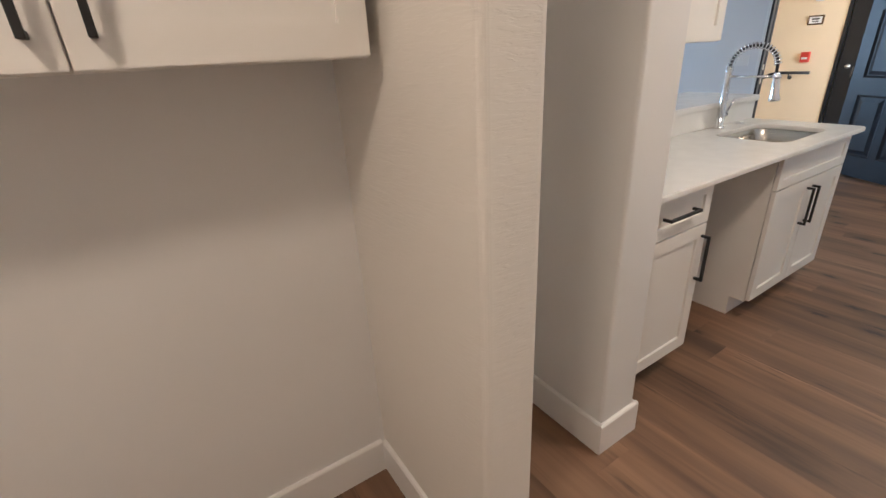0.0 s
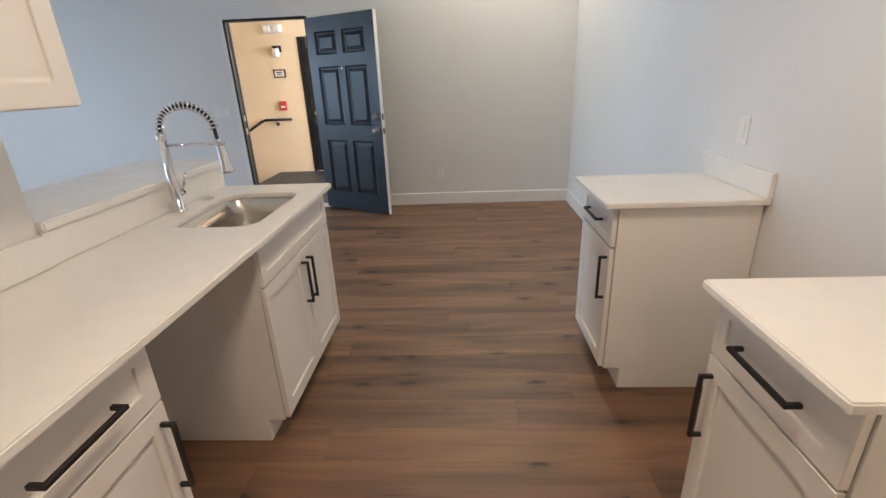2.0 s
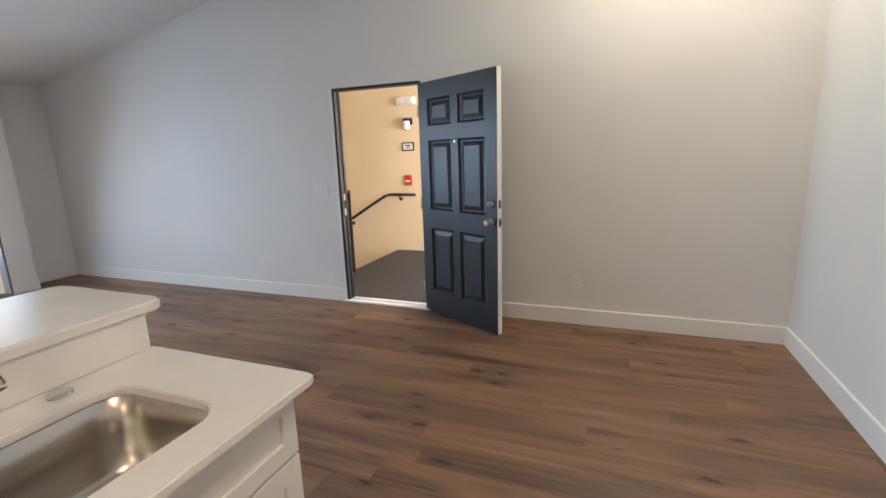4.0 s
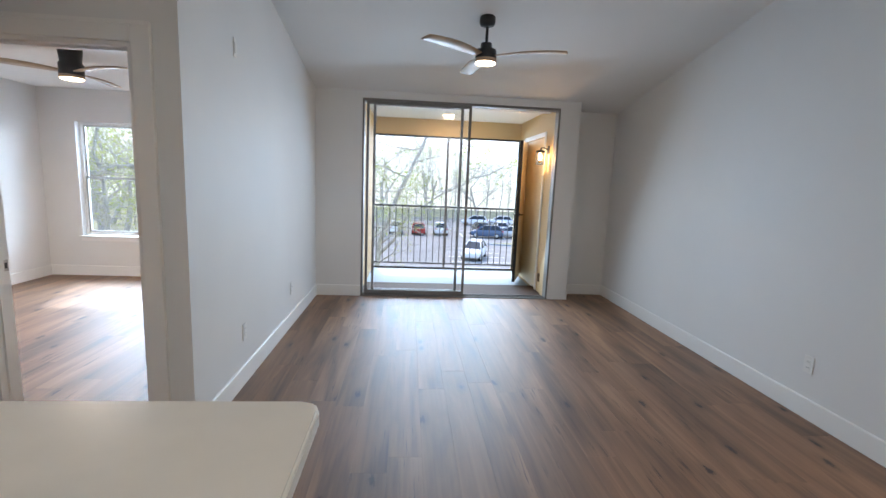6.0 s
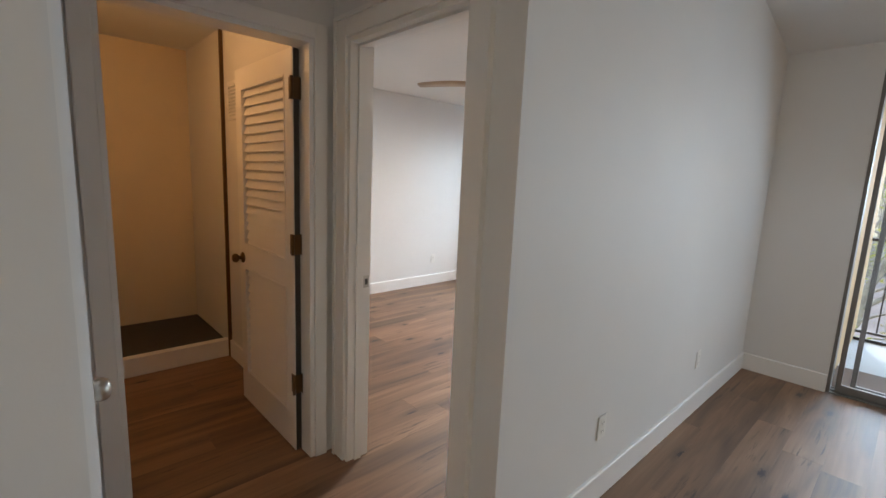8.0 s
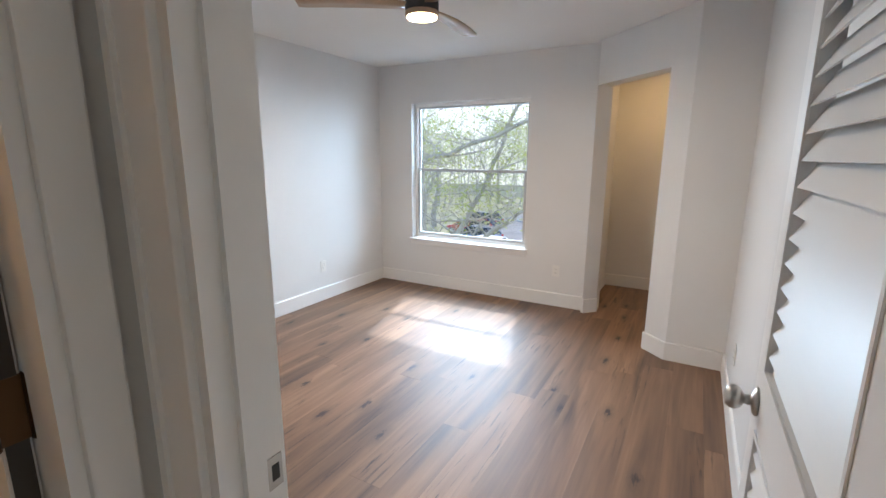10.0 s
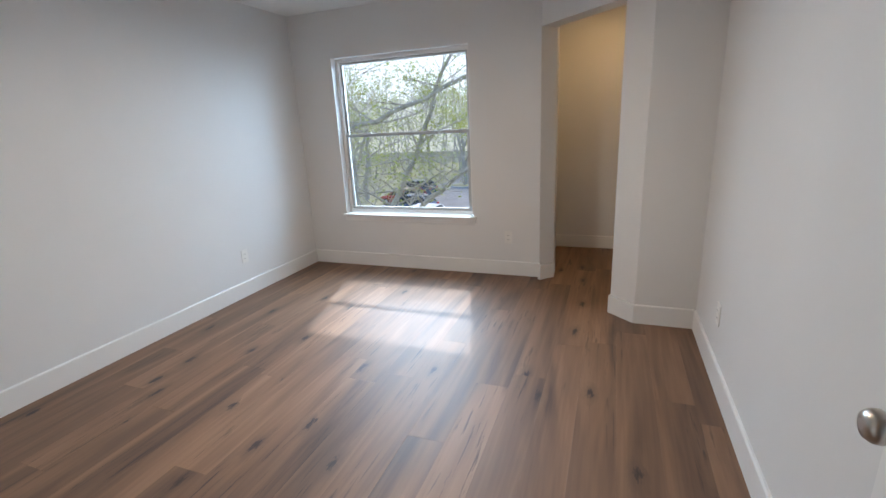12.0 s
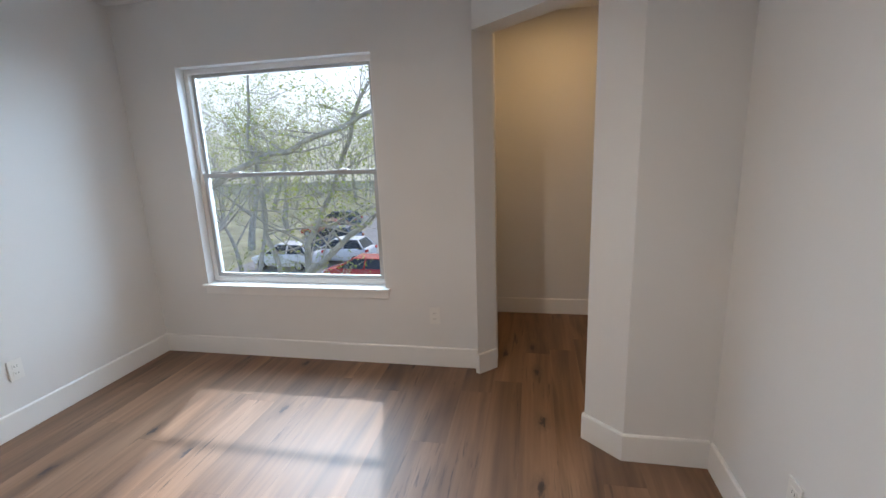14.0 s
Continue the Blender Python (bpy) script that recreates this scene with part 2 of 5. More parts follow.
# cream puts the bulb's warm tint into white utility walls; also the storage wall
M_UTIL = painted("cream_tinted_paint", (0.78, 0.66, 0.48), 0.6, 120, 0.1, 0.001, 0.06)
M_RED = plain("red_plastic", (0.55, 0.05, 0.03), 0.4)

# ---- mesh helpers ----
W = {}


def box(bm, x0, y0, z0, x1, y1, z1):
    vs = [bm.verts.new(p) for p in ((x0, y0, z0), (x1, y0, z0), (x1, y1, z0), (x0, y1, z0), (x0, y0, z1), (x1, y0, z1), (x1, y1, z1), (x0, y1, z1))]
    return [bm.faces.new([vs[i] for i in f]) for f in ((3, 2, 1, 0), (4, 5, 6, 7), (0, 1, 5, 4), (1, 2, 6, 5), (2, 3, 7, 6), (3, 0, 4, 7))]


def boxes(*list_of_boxes, bevel=0.0, segments=2):
    bm = bmesh.new()
    for b in list_of_boxes:
        box(bm, *b)
    if bevel:
        bmesh.ops.bevel(bm, geom=bm.edges[:], offset=bevel, segments=segments, affect="EDGES", profile=0.6)
    return bm


def tube(bm, a, b, r0, r1=None, n=16, caps=True):
    a, b = Vector(a), Vector(b)
    r1 = r0 if r1 is None else r1
    q = (b - a).to_track_quat("Z", "Y")
    rings = []
    for c, r in ((a, r0), (b, r1)):
        rings.append([bm.verts.new(c + q @ Vector((r * math.cos(i * math.tau / n), r * math.sin(i * math.tau / n), 0))) for i in range(n)])
    for i in range(n):
        f = bm.faces.new((rings[0][i], rings[0][(i + 1) % n], rings[1][(i + 1) % n], rings[1][i]))
        f.smooth = True
    if caps:
        bm.faces.new(rings[0][::-1])
        bm.faces.new(rings[1])
    return bm


def lathe(bm, base, axis, profile, n=24):
    """A turned shape: profile rows of (radius, distance along the axis) from base."""
    base, q = Vector(base), Vector(axis).to_track_quat("Z", "Y")
    rings = [[bm.verts.new(base + q @ Vector((r * math.cos(i * math.tau / n), r * math.sin(i * math.tau / n), h))) for i in range(n)] for r, h in profile]
    for p, s in zip(rings, rings[1:]):
        for i in range(n):
            bm.faces.new((p[i], p[(i + 1) % n], s[(i + 1) % n], s[i])).smooth = True
    bm.faces.new(rings[0][::-1])
    bm.faces.new(rings[-1])
    return bm


def sweep(bm, points, r, n=10, caps=True):
    """A round bar along a line of points."""
    pts = [Vector(p) for p in points]
    rings = []
    for i, p in enumerate(pts):
        d = (pts[min(i + 1, len(pts) - 1)] - pts[max(i - 1, 0)]).normalized()
        up = Vector((0, 1, 0)) if abs(d.y) < 0.9 else Vector((1, 0, 0))
        s = d.cross(up).normalized()
        u = s.cross(d)
        rad = r[i] if isinstance(r, (list, tuple)) else r
        rings.append([bm.verts.new(p + rad * (math.cos(k * math.tau / n) * s + math.sin(k * math.tau / n) * u)) for k in range(n)])
    for a, b in zip(rings, rings[1:]):
        for k in range(n):
            bm.faces.new((a[k], a[(k + 1) % n], b[(k + 1) % n], b[k])).smooth = True
    if caps:
        bm.faces.new(rings[0])
        bm.faces.new(rings[-1][::-1])
    return bm


def mesh_of(name, bm, mat):
    bmesh.ops.recalc_face_normals(bm, faces=bm.faces[:])
    me = bpy.data.meshes.new(name)
    bm.to_mesh(me)
    bm.free()
    me.materials.append(mat)
    return me


def thing(name, m, label, category, group="", kind=""):
    """An empty at a thing's base that carries its parts."""
    ob = new(name)
    ob.empty_display_size = 0.1
    ob.matrix_world = m
    W[ob] = m.copy()
    return tagged(ob, label, category, group, kind)


def part(name, bm, mat, parent, label="", local=False):
    """One mesh under a thing or part. The bmesh is in the world, or, with local, in the parent's own axes."""
    if not local:
        bm.transform(W[parent].inverted())
    ob = new(name, mesh_of(name, bm, mat))
    ob.parent = parent
    W[ob] = W[parent].copy()
    return tagged(ob, label)


def solid(name, bm, mat, label="", category="", kind="structure", group=""):
    ob = new(name, mesh_of(name, bm, mat))
    W[ob] = Matrix()
    return tagged(ob, label, category, group, kind)


# ---- the large structure ----
VX = 6.62          # east wall
SLOPE = 0.195      # rise of the vaulted ceiling towards the kitchen


def vault(y):
    return 2.49 + SLOPE * (6.95 - y)


def wall_x(name, x0, x1, y0, y1, z1, openings=(), mat=M_WALL, z0=0.0, label=""):
    """A wall that runs along y, with rectangular openings (y0, y1, z0, z1)."""
    bm = bmesh.new()
    at = y0
    for a, b, lo, hi in sorted(openings):
        box(bm, x0, at, z0, x1, a, z1)
        if lo > z0:
            box(bm, x0, a, z0, x1, b, lo)
        box(bm, x0, a, hi, x1, b, z1)
        at = b
    box(bm, x0, at, z0, x1, y1, z1)
    return solid(name, bm, mat, label, "wall")


def wall_y(name, y0, y1, x0, x1, z1, openings=(), mat=M_WALL, z0=0.0, label=""):
    bm = bmesh.new()
    at = x0
    for a, b, lo, hi in sorted(openings):
        box(bm, at, y0, z0, a, y1, z1)
        if lo > z0:
            box(bm, a, y0, z0, b, y1, lo)
        box(bm, a, y0, hi, b, y1, z1)
        at = b
    box(bm, at, y0, z0, x1, y1, z1)
    return solid(name, bm, mat, label, "wall")


WHITE = "white painted plaster wall"
wall_x("wall_east", 6.62, 6.69, -0.89, 7.40, 4.2, [(2.075, 2.975, 0.0, 2.065)], label="tall white painted wall with the entry doorway")
wall_y("wall_south", -0.89, -0.75, -0.80, 6.62, 4.2, label=WHITE)
wall_x("wall_kitchen_west", -0.80, -0.66, -0.75, 1.515, 2.5, label=WHITE)
wall_y("wall_nook_back", 1.515, 1.63, -0.80, 0.905, 2.5, label="white wall behind an empty nook")


def rounded_wall_end(x0, x1, y0, y1, z1, r):
    bm = boxes((x0, y0, 0, x1, y1, z1))
    es = [e for e in bm.edges if abs(e.verts[0].co.z - e.verts[1].co.z) > 0.5 and abs(e.verts[0].co.y - y0) < 1e-4]
    bmesh.ops.bevel(bm, geom=es, offset=r, segments=5, affect="EDGES", profile=0.5)
    return bm


solid("wall_partition", rounded_wall_end(0.905, 1.05, 0.92, 1.63, 2.5, 0.018), M_KNOCK, "thin white partition with knockdown texture", "wall")
wall_y("wall_alcove_back", 1.555, 1.67, 1.05, 1.57, 2.5, label=WHITE)
solid("wall_pillar", rounded_wall_end(1.57, 1.757, 1.097, 1.86, 2.5, 0.012), M_WALL, "white wall end beside the kitchen counter", "wall")
wall_y("wall_kitchen_north", 1.735, 1.86, 1.757, 2.64, 3.7, label="white wall behind the counter and wall cabinet")
wall_x("wall_thermostat", 2.54, 2.66, 1.862, 2.70, 3.6, label="white wall that carries a black thermostat")
wall_y("wall_hall_south", 2.58, 2.70, 1.68, 2.54, 2.6, [(1.72, 2.50, 0.0, 2.05)], label=WHITE)
wall_x("wall_utility", 1.56, 1.68, 2.58, 3.765, 2.6, [(2.86, 3.655, 0.0, 2.055)], label="white wall with the utility doorway")
wall_y("wall_utility_south", 2.58, 2.70, -1.0, 1.56, 2.6, mat=M_UTIL, label="white wall of the utility room, coloured cream for the bulb's tint")
wall_x("wall_utility_west", -1.0, -0.87, 2.70, 3.765, 2.6, mat=M_UTIL, label="white wall of the utility room, coloured cream for the bulb's tint")
wall_y("wall_bedroom_south", 3.765, 3.88, -1.0, 2.70, 3.2, [(1.815, 2.580, 0.0, 2.06)], label="white wall with the bedroom doorway")
wall_x("wall_bedroom_west", -1.0, -0.866, 3.88, 7.73, 2.6, label=WHITE)
WX0, WX1, WZ0, WZ1 = -0.425, 0.94, 0.535, 2.035
wall_y("wall_bedroom_north", 7.73, 7.90, -1.0, 1.565, 2.6, [(WX0, WX1, WZ0, WZ1)], label="white wall with the bedroom window")
wall_x("wall_bedroom_east", 2.70, 2.80, 3.765, 8.92, 3.2, label="white wall between bedroom and living room")
wall_y("wall_closet_front", 6.925, 7.04, 2.325, 2.70, 2.6, label=WHITE)
wall_y("wall_closet_back", 8.81, 8.92, 1.45, 2.70, 2.6, label="white wall at the back of a closet")
wall_x("wall_closet_west", 1.45, 1.565, 7.90, 8.81, 2.6, label=WHITE)


def prism(corners, z0, z1):
    bm = bmesh.new()
    lo = [bm.verts.new((x, y, z0)) for x, y in corners]
    hi = [bm.verts.new((x, y, z1)) for x, y in corners]
    n = len(corners)
    bm.faces.new(lo[::-1])
    bm.faces.new(hi)
    for i in range(n):
        bm.faces.new((lo[i], lo[(i + 1) % n], hi[(i + 1) % n], hi[i]))
    return bm


# the slanting closet front: a stub, a header over the opening
solid("wall_closet_slant", prism([(2.325, 6.925), (2.323, 7.04), (2.275, 7.165), (2.168, 7.067)], 0, 2.6), M_WALL, WHITE, "wall")
solid("wall_closet_header", prism([(2.168, 7.067), (2.275, 7.165), (1.672, 7.765), (1.567, 7.655)], 2.085, 2.6), M_WALL, "white header over the closet opening", "wall")
solid("wall_closet_corner", prism([(1.565, 7.732), (1.565, 7.655), (1.675, 7.765), (1.675, 7.898), (1.565, 7.898)], 0, 2.6), M_WALL, WHITE, "wall")
wall_y("wall_living_north", 6.95, 7.09, 2.80, 3.350, 2.75, label=WHITE)
wall_y("wall_slider_header", 6.95, 7.09, 3.350, 5.755, 2.75, z0=2.405, label="white header over the sliding door")
solid("wall_slider_column", boxes((5.755, 6.95, 0, 6.005, 7.27, 2.75)), M_WALL, "white column beside the sliding door", "wall")
wall_y("wall_living_recess", 7.27, 7.40, 6.005, 6.62, 2.75, label=WHITE)


def slab(name, corners, mat, label, thick=0.1):
    """A ceiling sheet over corner points, thickened upwards."""
    bm = bmesh.new()
    lo = [bm.verts.new(c) for c in corners]
    hi = [bm.verts.new((c[0], c[1], c[2] + thick)) for c in corners]
    bm.faces.new(lo)
    bm.faces.new(hi)
    n = len(lo)
    for i in range(n):
        bm.faces.new((lo[i], lo[(i + 1) % n], hi[(i + 1) % n], hi[i]))
    return solid(name, bm, mat, label, "ceiling")


slab("ceiling_living", [(2.66, 7.40, vault(7.40)), (6.70, 7.40, vault(7.40)), (6.70, 1.0, vault(1.0)), (2.66, 1.0, vault(1.0))], M_CEIL, "white sloping ceiling of the living room")
slab("ceiling_dining", [(2.66, 1.0, vault(1.0)), (6.70, 1.0, vault(1.0)), (6.70, -0.85, vault(1.0)), (2.66, -0.85, vault(1.0))], M_CEIL, "white ceiling over the dining end")
slab("ceiling_kitchen", [(-0.75, -0.85, 2.46), (2.60, -0.85, 2.46), (2.60, 1.80, 2.46), (-0.75, 1.80, 2.46)], M_CEIL, "white flat kitchen ceiling")
wall_x("wall_kitchen_soffit", 2.60, 2.70, -0.75, 1.735, 3.7, z0=2.46, label="white soffit over the kitchen")
slab("ceiling_hall", [(-0.95, 2.6, 2.45), (2.64, 2.6, 2.45), (2.64, 3.80, 2.45), (-0.95, 3.80, 2.45)], M_CEIL, "white flat hall ceiling")
wall_x("wall_hall_header", 2.66, 2.79, 2.70, 3.765, 3.4, z0=2.45, label="white header over the hall")
slab("ceiling_closet", [(1.5, 7.85, 2.45), (2.72, 7.85, 2.45), (2.72, 8.85, 2.45), (1.5, 8.85, 2.45)], M_CEIL, "white closet ceiling")
slab("ceiling_bedroom", [(-0.95, 3.85, 2.45), (2.72, 3.85, 2.45), (2.72, 7.85, 2.45), (-0.95, 7.85, 2.45)], M_CEIL, "white flat bedroom ceiling")
slab("ceiling_bath", [(1.6, 1.8, 2.5), (2.6, 1.8, 2.5), (2.6, 2.65, 2.5), (1.6, 2.65, 2.5)], M_CEIL, "white ceiling")

# ---- floor ----
solid("floor", boxes((-1.0, -0.89, -0.12, 6.62, 7.73, -0.004), (1.565, 7.73, -0.12, 2.70, 8.81, -0.004), (2.80, 7.09, -0.12, 3.375, 7.2, -0.004)), M_SUB, "brown wood-look plank floor running through all rooms", "floor")

# ---- baseboards ----
BH, BT = 0.135, 0.015


def baseboard(runs):
    """One board per wall run: (x0, y0, x1, y1, side x, side y): side points into the room."""
    for x0, y0, x1, y1, sx, sy in runs:
        bm = bmesh.new()
        d = Vector((x1 - x0, y1 - y0, 0)).normalized()
        s = Vector((sx, sy, 0)).normalized()
        a, b = Vector((x0, y0, 0)), Vector((x1, y1, 0))
        prof = [(0.0005, 0), (BT, 0), (BT, BH - 0.006), (BT - 0.005, BH), (0.0005, BH)]
        ra = [bm.verts.new(a + s * o + Vector((0, 0, z))) for o, z in prof]
        rb = [bm.verts.new(b + s * o + Vector((0, 0, z))) for o, z in prof]
        for i in range(5):
            bm.faces.new((ra[i], ra[(i + 1) % 5], rb[(i + 1) % 5], rb[i]))
        bm.faces.new(ra)
        bm.faces.new(rb[::-1])
        solid("baseboard", bm, M_TRIM, "white painted wooden baseboard", "baseboard")


baseboard([
    (6.62, -0.75, 6.62, 2.045, -1, 0), (6.62, 3.011, 6.62, 7.27, -1, 0),
    (3.70, -0.75, 6.605, -0.75, 0, 1), (2.47, -0.75, 3.20, -0.75, 0, 1),
    (6.005, 7.27, 6.605, 7.27, 0, -1), (6.005, 6.95, 6.005, 7.255, 1, 0),
    (2.815, 6.95, 3.348, 6.95, 0, -1), (2.80, 3.75, 2.80, 6.95, 1, 0),
    (2.678, 3.765, 2.80, 3.765, 0, -1),
    (2.66, 1.87, 2.66, 2.70, 1, 0),
    (-0.866, 3.88, -0.866, 7.715, 1, 0), (-0.866, 7.73, 1.567, 7.73, 0, -1),
    (2.70, 3.96, 2.70, 6.91, -1, 0), (2.319, 6.925, 2.685, 6.925, 0, -1),
    (2.163, 7.071, 2.3293, 6.9209, -0.691, -0.7235), (1.565, 7.717, 1.565, 7.656, -1, 0), (1.565, 7.655, 1.672, 7.762, 0.707, -0.707),
    (2.168, 7.067, 2.275, 7.165, -0.7, 0.7),
    (1.58, 8.81, 2.70, 8.81, 0, -1), (1.565, 7.91, 1.565, 8.795, 1, 0), (2.70, 7.05, 2.70, 8.795, -1, 0),
    (-0.66, 1.515, 0.89, 1.515, 0, -1), (0.905, 0.94, 0.905, 1.5, -1, 0), (1.065, 1.555, 1.555, 1.555, 0, -1),
    (1.05, 0.94, 1.05, 1.54, 1, 0), (1.57, 1.09, 1.57, 1.54, -1, 0), (1.556, 1.097, 1.771, 1.097, 0, -1), (1.757, 1.097, 1.757, 1.20, 1, 0),
    (0.10, 3.765, 1.54, 3.765, 0, -1), (0.75, 2.70, 1.56, 2.70, 0, 1),
])

# ---- door casings ----


def casing_y(y, side, x0, x1, z, w=0.075, t=0.018, label="white painted door casing"):
    """A casing round an opening in a wall along x; side: towards the viewer."""
    a, b = (y - t, y - 0.0005) if side < 0 else (y + 0.0005, y + t)
    bm = boxes((x0 - w, a, 0, x0 - 0.004, b, z + w), (x1 + 0.004, a, 0, x1 + w, b, z + w), (x0 - 0.004, a, z + 0.004, x1 + 0.004, b, z + w), bevel=0.004)
    a2, b2 = (y - t - 0.008, y - 0.001) if side < 0 else (y + 0.001, y + t + 0.008)
    e = 0.016
    for q in ((x0 - w - 0.002, a2, 0, x0 - w + e, b2, z + w), (x1 + w - e, a2, 0, x1 + w + 0.002, b2, z + w), (x0 - w + e, a2, z + w - e, x1 + w - e, b2, z + w + 0.002)):
        box(bm, *q)
    solid("trim", bm, M_TRIM, label, "casing")


def jamb_y(y0, y1, x0, x1, z, t=0.018, stop=None):
    bm = boxes((x0 - 0.004, y0 - 0.004, 0, x0 + t, y1 + 0.004, z), (x1 - t, y0 - 0.004, 0, x1 + 0.004, y1 + 0.004, z), (x0 + t, y0 - 0.004, z - t, x1 - t, y1 + 0.004, z + 0.004))
    if stop:
        s0, s1 = stop
        for q in ((x0 + t, s0, 0, x0 + t + 0.012, s1, z - t), (x1 - t - 0.012, s0, 0, x1 - t, s1, z - t), (x0 + t + 0.012, s0, z - t - 0.012, x1 - t - 0.012, s1, z - t)):
            box(bm, *q)
    solid("door_frame", bm, M_TRIM, "white painted door jamb", "door frame")


casing_y(3.765, -1, 1.815, 2.580, 2.06, 0.095)
casing_y(3.88, 1, 1.815, 2.580, 2.06, 0.068)
jamb_y(3.765, 3.88, 1.815, 2.580, 2.06, stop=(3.80, 3.838))


def casing_x(x, side, y0, y1, z, w=0.068, t=0.018):
    a, b = (x - t, x - 0.0005) if side < 0 else (x + 0.0005, x + t)
    solid("trim", boxes((a, y0 - w, 0, b, y0 - 0.004, z + w), (a, y1 + 0.004, 0, b, y1 + w, z + w), (a, y0 - 0.004, z + 0.004, b, y1 + 0.004, z + w), bevel=0.004), M_TRIM, "white painted door casing", "casing")


casing_x(1.68, 1, 2.86, 3.655, 2.055)
solid("door_frame", boxes((1.556, 2.856, 0, 1.684, 2.876, 2.055), (1.556, 3.637, 0, 1.684, 3.659, 2.055), (1.556, 2.876, 2.037, 1.684, 3.637, 2.059)), M_TRIM, "white painted door jamb", "door frame")
casing_y(2.70, 1, 1.72, 2.50, 2.05, 0.03)

# ---- windows and doors ----


def outlet(x, y, z, nx, ny, label="white wall outlet cover", slots=True, w=0.07, h=0.115, category="outlet"):
    """A cover plate on a wall with normal (nx, ny)."""
    rz = math.degrees(math.atan2(nx, -ny))
    ob = thing("wall_outlet" if slots else "light_switch", pose(x, y, z, 0, 0, rz), label, category)
    part("cover_plate", boxes((-w / 2, -0.006, -h / 2, w / 2, 0.0, h / 2), bevel=0.002), M_PLASTIC, ob, local=True)
    if slots:
        for dz in (-0.02, 0.02):
            sock = part("socket", boxes((-0.017, -0.008, dz - 0.014, 0.017, -0.005, dz + 0.014), bevel=0.001), M_PLASTIC, ob, local=True)
            part("slot", boxes((-0.008, -0.0085, dz - 0.005, -0.006, -0.0075, dz + 0.005), (0.006, -0.0085, dz - 0.005, 0.008, -0.0075, dz + 0.005)), M_SLOT, sock, local=True)
    else:
        n = max(1, round(w / 0.05) - 0)
        for i in range(n):
            cx = (i - (n - 1) / 2) * 0.046
            part("rocker", boxes((cx - 0.015, -0.010, -0.032, cx + 0.015, -0.005, 0.032), bevel=0.002), M_PLASTIC, ob, local=True)
    return ob


outlet(6.6195, 4.04, 0.36, -1, 0)
outlet(6.6195, 0.73, 0.36, -1, 0)
outlet(2.8005, 4.51, 0.37, 1, 0)
outlet(2.8005, 5.78, 0.37, 1, 0)
outlet(-0.8655, 6.72, 0.355, 1, 0)
outlet(-0.8655, 4.66, 0.345, 1, 0, "white double cover plate low on the wall", False, 0.115, 0.115, "cover plate")
outlet(1.27, 7.7295, 0.36, 0, -1)
outlet(2.6995, 6.32, 0.365, -1, 0)
outlet(6.6195, 3.19, 1.14, -1, 0, "white triple light switch by the entry door", False, 0.165, 0.115, "switch")
outlet(3.44, -0.7495, 1.15, 0, 1, "white light switch on the kitchen wall", False, 0.07, 0.115, "switch")
outlet(2.8005, 4.47, 2.245, 1, 0, "white cable cover plate high on the wall", False, 0.045, 0.115, "cover plate")


def knob(parent, base, axis, mat, r=0.027, name="knob", local=True, label=""):
    bm = bmesh.new()
    lathe(bm, base, axis, [(0.032, 0.0), (0.033, 0.004), (0.028, 0.009), (0.012, 0.012), (0.011, 0.026), (r * 0.8, 0.032), (r, 0.042), (r * 0.97, 0.052), (r * 0.75, 0.061), (r * 0.3, 0.065)])
    return part(name, bm, mat, parent, label, local=local)


def frame_mesh(x0, z0, x1, z1, y0, y1, holes, bevel=0.0):
    """A flat slab in the xz plane with rectangular holes, as a grid of boxes joined in one mesh."""
    xs = sorted({x0, x1, *[h[0] for h in holes], *[h[2] for h in holes]})
    zs = sorted({z0, z1, *[h[1] for h in holes], *[h[3] for h in holes]})
    bm = bmesh.new()
    grid = {}

    def v(i, k, y):
        key = (i, k, y)
        if key not in grid:
            grid[key] = bm.verts.new((xs[i], y, zs[k]))
        return grid[key]

    def full(i, k):
        if i < 0 or k < 0 or i >= len(xs) - 1 or k >= len(zs) - 1:
            return False
        cx, cz = (xs[i] + xs[i + 1]) / 2, (zs[k] + zs[k + 1]) / 2
        return not any(h[0] < cx < h[2] and h[1] < cz < h[3] for h in holes)
    for i in range(len(xs) - 1):
        for k in range(len(zs) - 1):
            if not full(i, k):
                continue
            for y in (y0, y1):
                bm.faces.new((v(i, k, y), v(i + 1, k, y), v(i + 1, k + 1, y), v(i, k + 1, y)))
            for di, dk, p, q in ((-1, 0, (0, 0), (0, 1)), (1, 0, (1, 0), (1, 1)), (0, -1, (0, 0), (1, 0)), (0, 1, (0, 1), (1, 1))):
                if not full(i + di, k + dk):
                    bm.faces.new((v(i + p[0], k + p[1], y0), v(i + q[0], k + q[1], y0), v(i + q[0], k + q[1], y1), v(i + p[0], k + p[1], y1)))
    bmesh.ops.recalc_face_normals(bm, faces=bm.faces[:])
    if bevel:
        es = [e for e in bm.edges if len(e.link_faces) == 2 and e.calc_face_angle() > 0.5]
        bmesh.ops.bevel(bm, geom=es, offset=bevel, segments=2, affect="EDGES")
    return bm


def pyramid_panel(bm, x0, z0, x1, z1, y_edge, y_top, inset):
    a = [bm.verts.new(p) for p in ((x0, y_edge, z0), (x1, y_edge, z0), (x1, y_edge, z1), (x0, y_edge, z1))]
    b = [bm.verts.new(p) for p in ((x0 + inset, y_top, z0 + inset), (x1 - inset, y_top, z0 + inset), (x1 - inset, y_top, z1 - inset), (x0 + inset, y_top, z1 - inset))]
    for i in range(4):
        bm.faces.new((a[i], a[(i + 1) % 4], b[(i + 1) % 4], b[i]))
    bm.faces.new(b)


